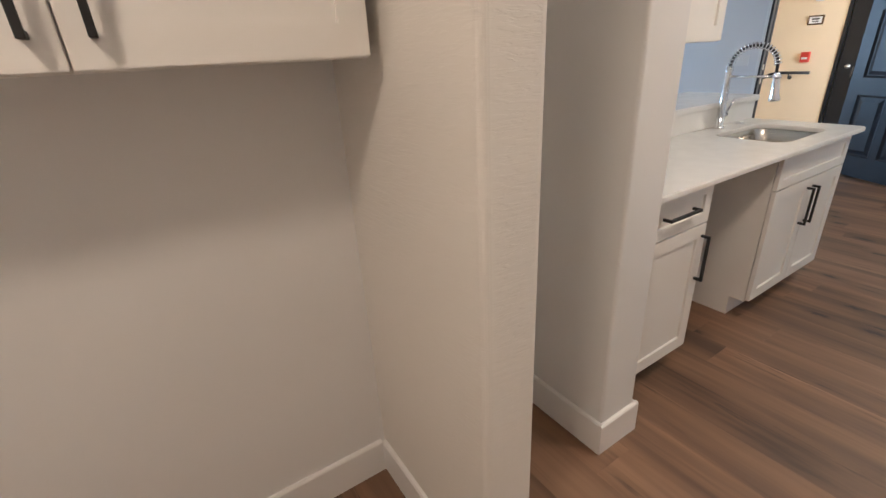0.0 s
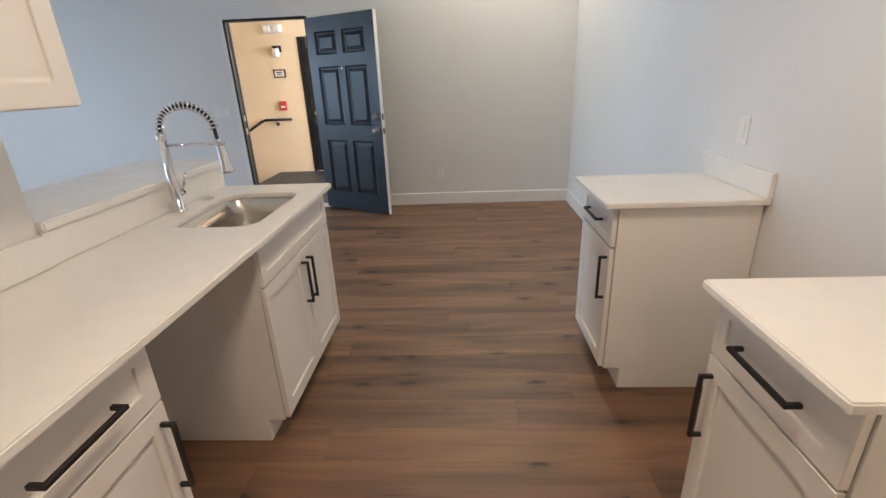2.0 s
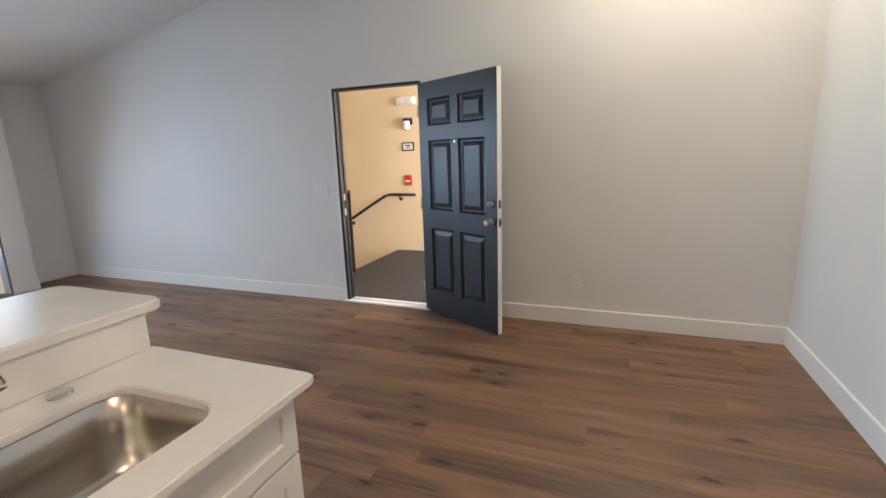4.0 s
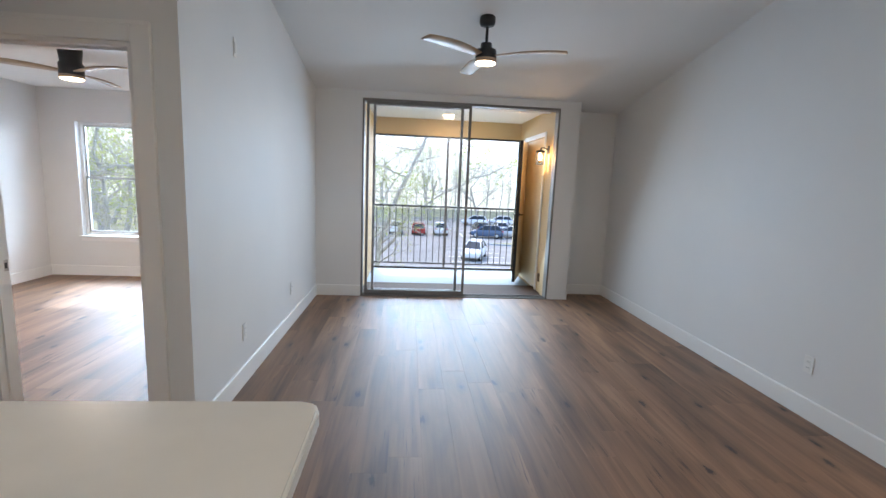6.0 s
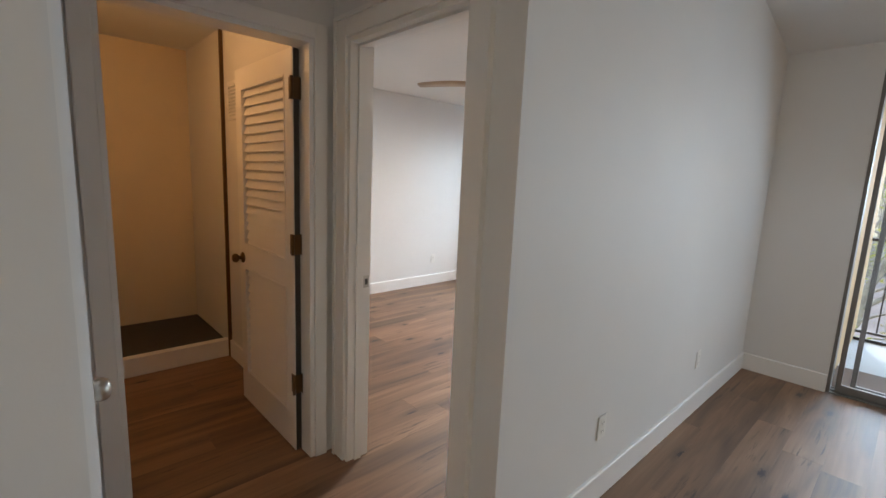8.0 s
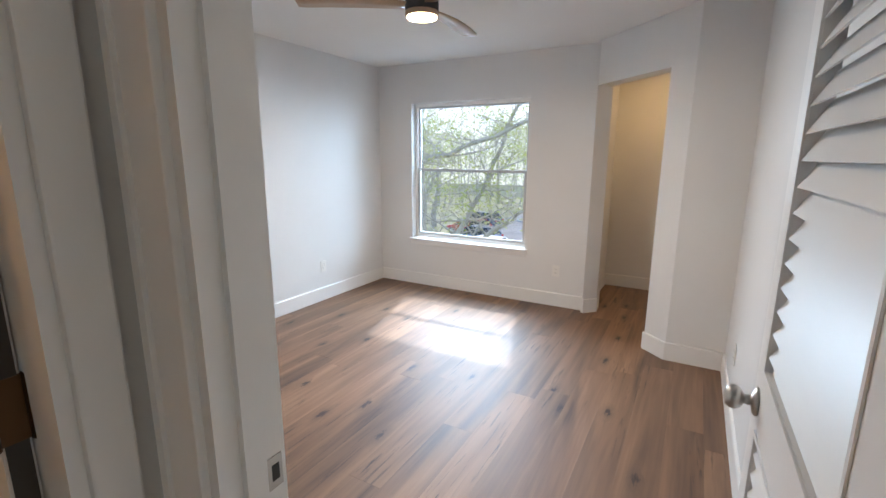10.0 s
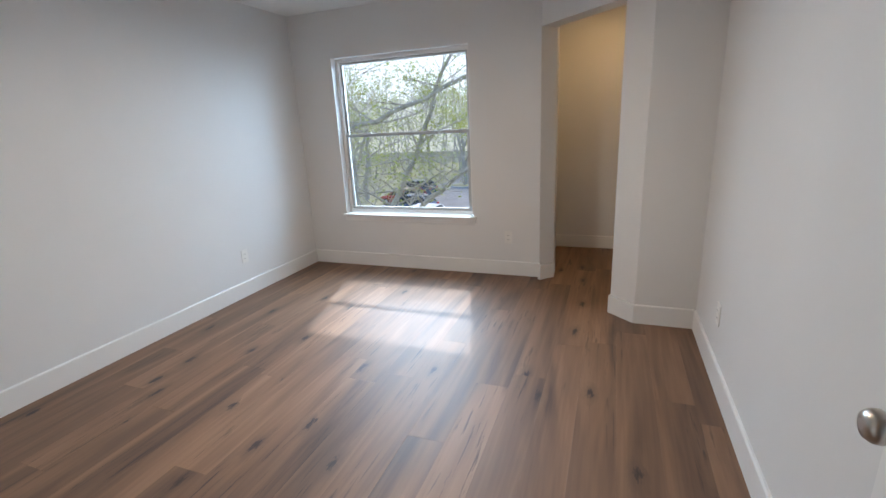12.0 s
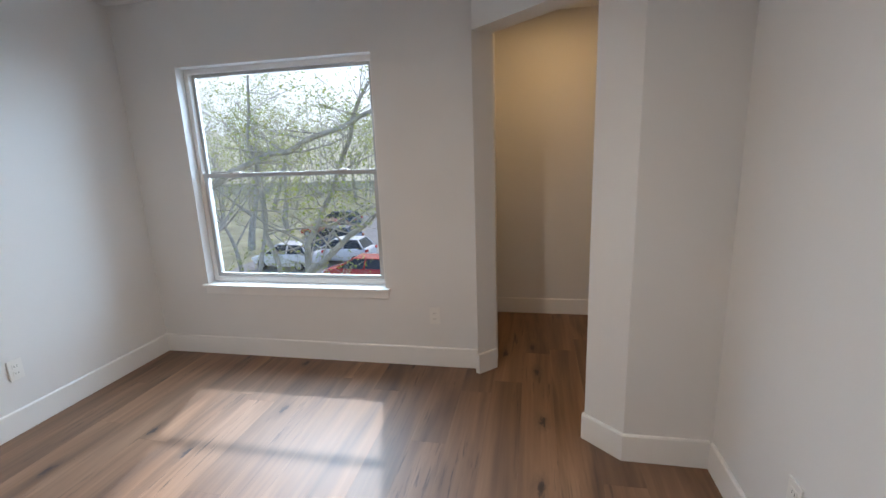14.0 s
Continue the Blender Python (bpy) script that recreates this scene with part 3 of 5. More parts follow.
def entry_door():
    """Six-panel leaf in its own axes: hinge at x = 0, free edge at x = 0.915; room face at y = 0."""
    a = math.degrees(math.atan2(1.272 - 2.10, 6.155 - 6.600))
    d = thing("door_1", pose(6.598, 2.100, 0.012, 0, 0, a), "open charcoal six-panel entry door with nickel locks", "door", kind="structure")
    w, h, t = 0.915, 2.03, 0.044
    rows = ((0.205, 0.79), (0.955, 1.55), (1.67, 1.89))
    cols = ((0.125, 0.415), (0.50, 0.79))
    holes = [(c[0], r[0], c[1], r[1]) for c in cols for r in rows]
    part("door_leaf", frame_mesh(0, 0, w, h, 0, t, holes, 0.003), M_NAVY, d, "charcoal painted leaf", local=True)
    for x0, z0, x1, z1 in holes:
        bm = bmesh.new()
        for ye, ys in ((0.010, 1), (t - 0.010, -1)):
            pyramid_panel(bm, x0 - 0.001, z0 - 0.001, x1 + 0.001, z1 + 0.001, ye - ys * 0.008, ye + ys * 0.005, 0.018)
            pyramid_panel(bm, x0 + 0.026, z0 + 0.026, x1 - 0.026, z1 - 0.026, ye + ys * 0.0045, ye - ys * 0.006, 0.034)
        part("panel", bm, M_NAVY, d, local=True)
    part("free_edge", boxes((w + 0.0005, 0.001, 0, w + 0.006, t - 0.001, h)), M_TRIM, d, "cream painted door edge", local=True)
    for y, n in ((0.0, -1), (t, 1)):
        k = knob(d, (w - 0.065, y, 0.905), (0, n, 0), M_NICKEL, 0.028)
        bm = bmesh.new()
        lathe(bm, (w - 0.065, y, 1.045), (0, n, 0), [(0.031, 0), (0.032, 0.006), (0.026, 0.014), (0.018, 0.018), (0.006, 0.019)])
        bolt = part("deadbolt", bm, M_NICKEL, d, local=True)
        part("thumb_turn", boxes((w - 0.070, min(y, y + n * 0.034), 1.030, w - 0.060, max(y, y + n * 0.034), 1.060), bevel=0.003), M_NICKEL, bolt, local=True)
    bm = boxes((w + 0.004, 0.010, 0.87, w + 0.0075, 0.034, 0.935), (w + 0.004, 0.010, 1.015, w + 0.0075, 0.034, 1.075), (w + 0.007, 0.014, 0.893, w + 0.018, 0.030, 0.915))
    part("latch_plate", bm, M_BRONZE, d, "brass latch plates", local=True)
    bm = bmesh.new()
    lathe(bm, (w / 2, 0.0, 1.53), (0, -1, 0), [(0.012, 0), (0.012, 0.004), (0.006, 0.006)])
    part("peephole", bm, M_NICKEL, d, local=True)
    for z in (0.22, 1.0, 1.80):
        bm = bmesh.new()
        tube(bm, (-0.004, -0.004, z - 0.05), (-0.004, -0.004, z + 0.05), 0.006)
        part("hinge", bm, M_NICKEL, d, local=True)
    return d


entry_door()
# black weather-stripped frame and threshold of the entry
ef = thing("door_frame", pose(6.69, 2.545, 0), "black steel entry door frame with pale threshold", "door frame", kind="structure")
part("jamb", boxes((6.612, 2.955, 0.02, 6.694, 2.979, 2.069), (6.665, 2.945, 0.02, 6.694, 2.955, 2.06), bevel=0.001), M_BLACK, ef)
part("jamb", boxes((6.626, 2.071, 0.02, 6.694, 2.089, 2.069), bevel=0.001), M_BLACK, ef)
part("head", boxes((6.612, 2.089, 2.045, 6.694, 2.955, 2.069), bevel=0.001), M_BLACK, ef)
part("threshold", boxes((6.585, 2.05, 0.0, 6.66, 3.00, 0.016), (6.66, 2.05, 0.0, 6.71, 3.00, 0.024), bevel=0.004), M_TRIM, ef, "pale worn threshold")
part("strike_plate", boxes((6.640, 2.9485, 0.88, 6.664, 2.9545, 0.95), (6.640, 2.9485, 1.03, 6.664, 2.9545, 1.09)), M_NICKEL, ef)
solid("trim", boxes((6.604, 2.980, 0.0, 6.6195, 3.01, 2.09), bevel=0.003), M_TRIM, "narrow white edge trim of the entry", "casing")


def louver_door(name, m, w, label, knob_mat, hinge_mat, hinges_at, t=0.035, h=2.02, tilt=0.0165):
    """Louvred leaf in its own axes: hinge edge at x = 0, leaf along +x, faces at y = 0 and y = t."""
    d = thing(name, m, label, "door", kind="structure")
    st = 0.10
    holes = [(st, 0.20, w - st, 0.86), (st, 1.015, w - st, 1.90)]
    part("door_leaf", frame_mesh(0, 0, w, h, 0, t, holes, 0.002), M_TRIM, d, local=True)
    for x0, z0, x1, z1 in holes:
        for ya, yb in ((-0.003, 0.0005), (t - 0.0005, t + 0.003)):
            part("panel_moulding", frame_mesh(x0 - 0.012, z0 - 0.012, x1 + 0.012, z1 + 0.012, ya, yb, [(x0, z0, x1, z1)], 0.001), M_TRIM, d, local=True)
    step = 0.050
    base = None
    for z0, z1 in ((0.20, 0.86), (1.015, 1.90)):
        n = int((z1 - z0) / step)
        for i in range(n + 1):
            z = z0 + 0.012 + i * (z1 - z0 - 0.024) / n
            if base is None:
                bm = bmesh.new()
                c = 0.030
                pts = [(tilt, -c), (tilt - 0.004, -c - 0.001), (-tilt - 0.001, c - 0.003), (-tilt, c)]
                ra = [bm.verts.new((st - 0.002, t / 2 + y, dz)) for y, dz in pts]
                rb = [bm.verts.new((w - st + 0.002, t / 2 + y, dz)) for y, dz in pts]
                for k in range(4):
                    bm.faces.new((ra[k], ra[(k + 1) % 4], rb[(k + 1) % 4], rb[k]))
                base = part("slat", bm, M_TRIM, d, local=True)
                base.location = (0, 0, z)
            else:
                o = new("slat", base.data)
                o.parent = d
                o.location = (0, 0, z)
    for y, n in ((0.0, -1), (t, 1)):
        knob(d, (w - 0.06, y, 0.925), (0, n, 0), knob_mat, 0.027)
    for z in hinges_at:
        bm = boxes((-0.004, -0.003, z - 0.050, 0.002, t, z + 0.050), (0.002, -0.003, z - 0.050, 0.036, 0.0, z + 0.050), (0.002, t, z - 0.050, 0.036, t + 0.003, z + 0.050), bevel=0.001)
        tube(bm, (-0.004, -0.007, z - 0.052), (-0.004, -0.007, z + 0.052), 0.008)
        tube(bm, (-0.004, t + 0.007, z - 0.052), (-0.004, t + 0.007, z + 0.052), 0.008)
        part("hinge", bm, hinge_mat, d, "dark bronze hinge", local=True)
    # dark strip imitates the shadow in the gap between leaf and jamb
    part("edge_strip", boxes((-0.0035, 0.004, 0.004, -0.0005, t - 0.004, h - 0.004)), M_SLOT, d, "dark strip for the shadow gap at the hinges", local=True)
    return d


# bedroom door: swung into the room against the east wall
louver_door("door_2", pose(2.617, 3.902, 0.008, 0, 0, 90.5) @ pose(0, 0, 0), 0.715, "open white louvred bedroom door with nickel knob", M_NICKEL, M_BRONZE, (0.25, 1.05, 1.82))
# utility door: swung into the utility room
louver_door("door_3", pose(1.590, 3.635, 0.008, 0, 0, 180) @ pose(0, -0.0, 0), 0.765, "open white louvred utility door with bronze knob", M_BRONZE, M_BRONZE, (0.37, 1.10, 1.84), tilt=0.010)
hd = thing("door_4", pose(2.11, 2.64, 0), "closed white door in the hall", "door", kind="structure")
part("door_leaf", boxes((1.725, 2.66, 0.01, 2.495, 2.698, 2.045), bevel=0.002), M_TRIM, hd)
knob(hd, (2.450, 2.699, 0.955), (0, 1, 0), M_NICKEL, 0.027, local=False)
solid("strike_plate", boxes((1.8335, 3.845, 0.91, 1.8355, 3.875, 0.97), bevel=0.0006), M_NICKEL, "nickel strike plate in the bedroom door jamb", "strike plate", "")
solid("strike_hole", boxes((1.8352, 3.853, 0.925, 1.8362, 3.868, 0.955)), M_SLOT, "dark hole of the strike plate", "strike plate", "")

# bedroom window: white single-hung with drywall return and sill
wd = thing("window_1", pose((WX0 + WX1) / 2, 7.80, WZ0), "white single-hung window with two panes", "window", kind="structure")
Y0, Y1 = 7.80, 7.86
zm = (WZ0 + WZ1) / 2 + 0.03


def ring_y(x0, z0, x1, z1, y0, y1, f, bevel=0.003):
    return frame_mesh(x0, z0, x1, z1, y0, y1, [(x0 + f, z0 + f, x1 - f, z1 - f)], bevel)


part("window_frame", ring_y(WX0 + 0.001, WZ0 + 0.015, WX1 - 0.001, WZ1 - 0.001, Y0, Y1 + 0.02, 0.032), M_TRIM, wd)
us = part("upper_sash", ring_y(WX0 + 0.034, zm - 0.012, WX1 - 0.034, WZ1 - 0.033, Y0 + 0.032, Y0 + 0.056, 0.022), M_ALU, wd, "grey aluminium sash")
p1 = part("pane", boxes((WX0 + 0.054, Y0 + 0.042, zm + 0.008, WX1 - 0.054, Y0 + 0.046, WZ1 - 0.053)), M_GLASS, us)
ls = part("lower_sash", ring_y(WX0 + 0.034, WZ0 + 0.048, WX1 - 0.034, zm + 0.020, Y0 + 0.004, Y0 + 0.030, 0.026), M_ALU, wd, "grey aluminium sash")
p2 = part("pane", boxes((WX0 + 0.058, Y0 + 0.015, WZ0 + 0.072, WX1 - 0.058, Y0 + 0.019, zm - 0.004)), M_GLASS, ls)
for dx in (0.28, 1.08):
    part("sash_lock", boxes((WX0 + dx, Y0 - 0.008, zm + 0.018, WX0 + dx + 0.05, Y0 + 0.020, zm + 0.030), bevel=0.003), M_TRIM, ls, "white sash lock")
for p in (p1, p2):
    p.visible_shadow = False
part("window_sill", boxes((WX0 - 0.03, 7.695, WZ0 - 0.012, WX1 + 0.035, 7.8, WZ0 + 0.010), (WX0 - 0.015, 7.716, WZ0 - 0.062, WX1 + 0.02, 7.7295, WZ0 - 0.012), bevel=0.004), M_TRIM, wd)

# sliding door to the balcony: two glass panels pushed to one side
SX0, SX1, SZ1 = 3.350, 5.755, 2.405
sd = thing("window_2", pose(4.56, 7.02, 0), "open sliding glass door with slim aluminium frames", "sliding door", kind="structure")
part("outer_frame", boxes((SX0 + 0.001, 6.955, 0.0, SX0 + 0.022, 7.085, SZ1 - 0.001), (SX1 - 0.022, 6.955, 0.0, SX1 - 0.001, 7.085, SZ1 - 0.001), (SX0 + 0.022, 6.955, SZ1 - 0.03, SX1 - 0.022, 7.085, SZ1 - 0.001), bevel=0.002), M_SLIDER, sd)
part("floor_track", boxes((SX0 + 0.022, 6.945, -0.004, SX1 - 0.022, 7.085, 0.010), (SX0 + 0.022, 6.985, 0.010, SX1 - 0.022, 6.992, 0.022), (SX0 + 0.022, 7.045, 0.010, SX1 - 0.022, 7.052, 0.022)), M_SLIDER, sd)
for x0, x1, y in ((3.40, 4.66, 6.965), (3.475, 4.57, 7.030)):
    f = part("panel_frame", frame_mesh(x0, 0.022, x1, SZ1 - 0.032, y, y + 0.032, [(x0 + 0.03, 0.075, x1 - 0.032, SZ1 - 0.065)], 0.003), M_SLIDER, sd)
    g = part("pane", boxes((x0 + 0.028, y + 0.013, 0.072, x1 - 0.030, y + 0.018, SZ1 - 0.062)), M_GLASS, f)
    g.visible_shadow = False
part("pull_handle", boxes((4.632, 6.945, 0.93, 4.652, 6.965, 1.13), bevel=0.004), M_BRONZE, sd, "bronze pull handle")

# ---- kitchen ----


def pull(parent, a, b, out, mat=None):
    """A square black bar pull between a and b, standing off in the direction out."""
    a, b, out = Vector(a), Vector(b), Vector(out)
    d = (b - a).normalized()
    s = 0.0055
    bm = bmesh.new()

    def bar(p, q, u, v):
        vs = []
        for e in (p, q):
            for cu, cv in ((-s, -s), (s, -s), (s, s), (-s, s)):
                vs.append(bm.verts.new(e + u * cu + v * cv))
        for f in ((0, 1, 2, 3), (7, 6, 5, 4), (0, 4, 5, 1), (1, 5, 6, 2), (2, 6, 7, 3), (3, 7, 4, 0)):
            bm.faces.new([vs[i] for i in f])
    w = d.cross(out)
    bar(a + out * 0.03 - d * 0.0055, b + out * 0.03 + d * 0.0055, w, out)
    bar(a, a + out * 0.026, w, d)
    bar(b, b + out * 0.026, w, d)
    bmesh.ops.bevel(bm, geom=bm.edges[:], offset=0.0012, segments=1, affect="EDGES")
    return part("handle", bm, M_BLACK, parent, "matt black bar handle")


def shaker(parent, name, x0, z0, x1, z1, y, out, rail=0.058):
    """A shaker front whose face lies at y, facing the direction out (+1 or -1 along y)."""
    t = 0.019
    ya, yb = (y, y + t) if out < 0 else (y - t, y)
    rail = min(rail, (z1 - z0) * 0.28)
    bm = frame_mesh(x0, z0, x1, z1, ya, yb, [(x0 + rail, z0 + rail, x1 - rail, z1 - rail)], 0.0016)
    fr = part(name, bm, M_CAB, parent)
    yp = (y + 0.009, y + 0.016) if out < 0 else (y - 0.016, y - 0.009)
    part("recessed_panel", boxes((x0 + rail - 0.001, yp[0], z0 + rail - 0.001, x1 - rail + 0.001, yp[1], z1 - rail + 0.001)), M_CAB, fr)
    return fr


def base_cabinet(x0, x1, y_front, y_back, out, fronts, label, hollow=False):
    """fronts: rows (kind, x0, z0, x1, z1, handle) with handle 'h' or an x for an upright one."""
    c = thing("base_cabinet", pose((x0 + x1) / 2, (y_front + y_back) / 2, 0), label, "cabinet", "kitchen base cabinets")
    ya, yb = (y_front + 0.0225, y_back) if out < 0 else (y_back, y_front - 0.0225)
    ta, tb = (y_front + 0.095, y_back) if out < 0 else (y_back, y_front - 0.095)
    if hollow:
        part("side_panel", boxes((x0, ya, 0.11, x0 + 0.018, yb, 0.890)), M_CAB, c)
        part("side_panel", boxes((x1 - 0.018, ya, 0.11, x1, yb, 0.890)), M_CAB, c)
        part("bottom_panel", boxes((x0 + 0.018, ya, 0.11, x1 - 0.018, yb, 0.128)), M_CAB, c)
        part("back_panel", boxes((x0 + 0.018, yb - 0.01, 0.128, x1 - 0.018, yb, 0.890)), M_CAB, c)
        part("front_panel", boxes((x0 + 0.018, ya, 0.128, x1 - 0.018, ya + 0.012, 0.890)), M_CAB, c)
    else:
        part("body", boxes((x0, ya, 0.11, x1, yb, 0.890), bevel=0.001), M_CAB, c)
    part("toe_kick", boxes((x0, ta, 0.0, x1, tb, 0.11)), M_CAB, c)
    for kind, fx0, z0, fx1, z1, h in fronts:
        f = shaker(c, kind, fx0, z0, fx1, z1, y_front, out)
        if h == "h":
            m = (fx0 + fx1) / 2
            pull(f, (m - 0.096, y_front, (z0 + z1) / 2), (m + 0.096, y_front, (z0 + z1) / 2), (0, out, 0))
        elif h is not None:
            pull(f, (h, y_front, z1 - 0.05 - 0.192), (h, y_front, z1 - 0.05), (0, out, 0))
    return c


def counter_slab(name, pts, z, thick, label, hole=None, bevel=0.004):
    bm = bmesh.new()
    outer = [bm.verts.new((x, y, z)) for x, y in pts]
    edges = [bm.edges.new((outer[i], outer[(i + 1) % len(outer)])) for i in range(len(outer))]
    if hole:
        inner = [bm.verts.new((x, y, z)) for x, y in hole]
        edges += [bm.edges.new((inner[i], inner[(i + 1) % len(inner)])) for i in range(len(inner))]
    bmesh.ops.triangle_fill(bm, edges=edges, use_beauty=True)
    if hole:
        ring = set(inner)
        bmesh.ops.delete(bm, geom=[f for f in bm.faces if all(v in ring for v in f.verts)], context="FACES_ONLY")
    r = bmesh.ops.extrude_face_region(bm, geom=bm.faces[:])
    for v in [g for g in r["geom"] if isinstance(g, bmesh.types.BMVert)]:
        v.co.z -= thick
    bmesh.ops.recalc_face_normals(bm, faces=bm.faces[:])
    es = [e for e in bm.edges if len(e.link_faces) == 2 and e.calc_face_angle() > 1.2]
    bmesh.ops.bevel(bm, geom=es, offset=bevel, segments=3, affect="EDGES")
    return solid(name, bm, M_QUARTZ, label, "countertop", "")


def rounded_rect(x0, y0, x1, y1, r, n=6):
    pts = []
    for cx, cy, a0 in ((x1 - r, y0 + r, -90), (x1 - r, y1 - r, 0), (x0 + r, y1 - r, 90), (x0 + r, y0 + r, 180)):
        for k in range(n + 1):
            a = radians(a0 + 90 * k / n)
            pts.append((cx + r * math.cos(a), cy + r * math.sin(a)))
    return pts


# sink run
base_cabinet(1.80, 2.275, 1.195, 1.73, -1, [("drawer_front", 1.815, 0.715, 2.272, 0.883, "h"), ("cabinet_door", 1.815, 0.118, 2.272, 0.708, 2.245)], "white shaker base cabinet with one drawer and door")
base_cabinet(2.872, 3.690, 1.195, 1.73, -1, [("drawer_front", 2.876, 0.715, 3.686, 0.883, None), ("cabinet_door", 2.876, 0.118, 3.279, 0.708, 3.248), ("cabinet_door", 3.283, 0.118, 3.686, 0.708, 3.314)], "white shaker sink cabinet with two doors", hollow=True)
SINK = rounded_rect(3.00, 1.255, 3.535, 1.60, 0.07)
counter_slab("countertop", [(1.760, 1.152), (3.705, 1.152), (3.7225, 1.158), (3.728, 1.178), (3.728, 1.733), (1.760, 1.733)], 0.915, 0.0245, "long white quartz countertop with an undermount sink", SINK)
solid("backsplash", boxes((1.760, 1.713, 0.9165, 2.64, 1.7335, 1.015), (2.64, 1.721, 0.9165, 3.712, 1.7335, 1.022), bevel=0.002), M_QUARTZ, "white quartz backsplash strip behind the counter", "backsplash", "")

# undermount sink
sk = thing("sink", pose(3.2675, 1.4275, 0.69), "stainless steel undermount kitchen sink, empty", "sink")
bm = bmesh.new()
rings = []
for inset, z in ((-0.004, 0.890), (0.000, 0.887), (0.004, 0.80), (0.010, 0.71), (0.035, 0.690)):
    rings.append([bm.verts.new((x, y, z)) for x, y in rounded_rect(3.00 + inset - 0.004, 1.255 + inset - 0.004, 3.535 - inset + 0.004, 1.60 - inset + 0.004, 0.07)])
for a, b in zip(rings, rings[1:]):
    for i in range(len(a)):
        bm.faces.new((a[i], a[(i + 1) % len(a)], b[(i + 1) % len(b)], b[i])).smooth = True
bm.faces.new(rings[-1])
part("bowl", bm, M_STEEL, sk)
bm = bmesh.new()
lathe(bm, (3.2675, 1.43, 0.6905), (0, 0, 1), [(0.055, 0), (0.055, 0.003), (0.045, 0.004), (0.03, 0.0015), (0.012, 0.004)])
part("drain", bm, M_CHROME, sk)
solid("air_gap_cap", lathe(bmesh.new(), (3.45, 1.672, 0.9155), (0, 0, 1), [(0.026, 0), (0.026, 0.006), (0.020, 0.010), (0.004, 0.011)]), M_CHROME, "flat chrome cap on the counter behind the sink", "cap", "")

# spring faucet
fc = thing("faucet", pose(3.240, 1.685, 0.916), "chrome spring kitchen faucet with pull-down spray head", "faucet")
fx, fy = 3.240, 1.685
bm = bmesh.new()
lathe(bm, (fx, fy, 0.916), (0, 0, 1), [(0.030, 0), (0.030, 0.008), (0.022, 0.012), (0.021, 0.12), (0.017, 0.13), (0.0155, 0.29), (0.018, 0.295), (0.018, 0.325), (0.010, 0.33)])
part("body", bm, M_CHROME, fc)
arc = []
for k in range(25):
    u = math.pi * k / 24
    arc.append((fx, fy - 0.115 + 0.115 * math.cos(u), 1.235 + 0.015 * min(1, k / 4) + 0.098 * math.sin(u)))
arc += [(fx, fy - 0.231, 1.225), (fx, fy - 0.236, 1.19)]
part("hose", sweep(bmesh.new(), arc, 0.0075), M_BLACK, fc, "black rubber hose")
coil = []
turns = 21
for k in range(turns * 12 + 1):
    u = k / (turns * 12)
    f = u * 24
    i = min(int(f), 23)
    p = Vector(arc[i]).lerp(Vector(arc[i + 1]), f - i)
    d = (Vector(arc[i + 1]) - Vector(arc[i])).normalized()
    sx = Vector((1, 0, 0))
    q = d.cross(sx)
    a = u * turns * math.tau
    coil.append(p + 0.0145 * (math.cos(a) * sx + math.sin(a) * q))
part("spring", sweep(bmesh.new(), coil, 0.0033, 6), M_CHROME, fc)
bm = bmesh.new()
lathe(bm, (fx, fy - 0.236, 1.215), (0, -0.10, -1), [(0.012, 0), (0.015, 0.01), (0.015, 0.035), (0.018, 0.05), (0.018, 0.10), (0.026, 0.125), (0.026, 0.138), (0.02, 0.140)])
part("spray_head", bm, M_CHROME, fc)
bm = bmesh.new()
tube(bm, (fx, fy - 0.012, 1.195), (fx, fy - 0.232, 1.195), 0.006)
lathe(bm, (fx, fy - 0.237, 1.188), (0, 0, 1), [(0.021, 0), (0.021, 0.014)])
part("support_arm", bm, M_CHROME, fc)
bm = bmesh.new()
tube(bm, (fx + 0.018, fy, 0.985), (fx + 0.052, fy, 0.985), 0.014)
tube(bm, (fx + 0.045, fy, 0.985), (fx + 0.058, fy - 0.03, 1.075), 0.006, 0.005)
part("lever", bm, M_CHROME, fc)

# raised bar
solid("wall_bar", boxes((2.64, 1.735, 0.0, 3.715, 1.86, 1.019)), M_WALL, "white half-height wall under the breakfast bar", "wall")
counter_slab("bar_top", [(2.642, 1.712), (3.735, 1.712), (3.762, 1.722), (3.772, 1.748), (3.772, 2.165), (3.762, 2.192), (3.735, 2.202), (2.662, 2.202), (2.662, 1.862), (2.642, 1.862)], 1.055, 0.034, "white quartz breakfast bar top with rounded corners", None, 0.006)

# wall cabinets


def wall_cabinet(x0, x1, y_front, y_back, z0, z1, doors, label):
    c = thing("wall_cabinet", pose((x0 + x1) / 2, y_back, z0), label, "cabinet", "kitchen wall cabinets")
    part("body", boxes((x0, y_front + 0.0195, z0, x1, y_back, z1), bevel=0.001), M_CAB, c)
    for d0, d1, hx in doors:
        f = shaker(c, "cabinet_door", d0, z0 + 0.003, d1, z1 - 0.003, y_front, -1)
        pull(f, (hx, y_front, z0 + 0.05), (hx, y_front, z0 + 0.242), (0, -1, 0))
    return c


wall_cabinet(1.80, 2.592, 1.430, 1.734, 1.378, 2.29, [(1.803, 2.194, 2.163), (2.198, 2.589, 2.229)], "white shaker wall cabinet over the counter")
wall_cabinet(-0.06, 0.868, 1.205, 1.514, 1.388, 2.29, [(-0.057, 0.402, 0.366), (0.406, 0.865, 0.442)], "white shaker wall cabinet over the empty nook")

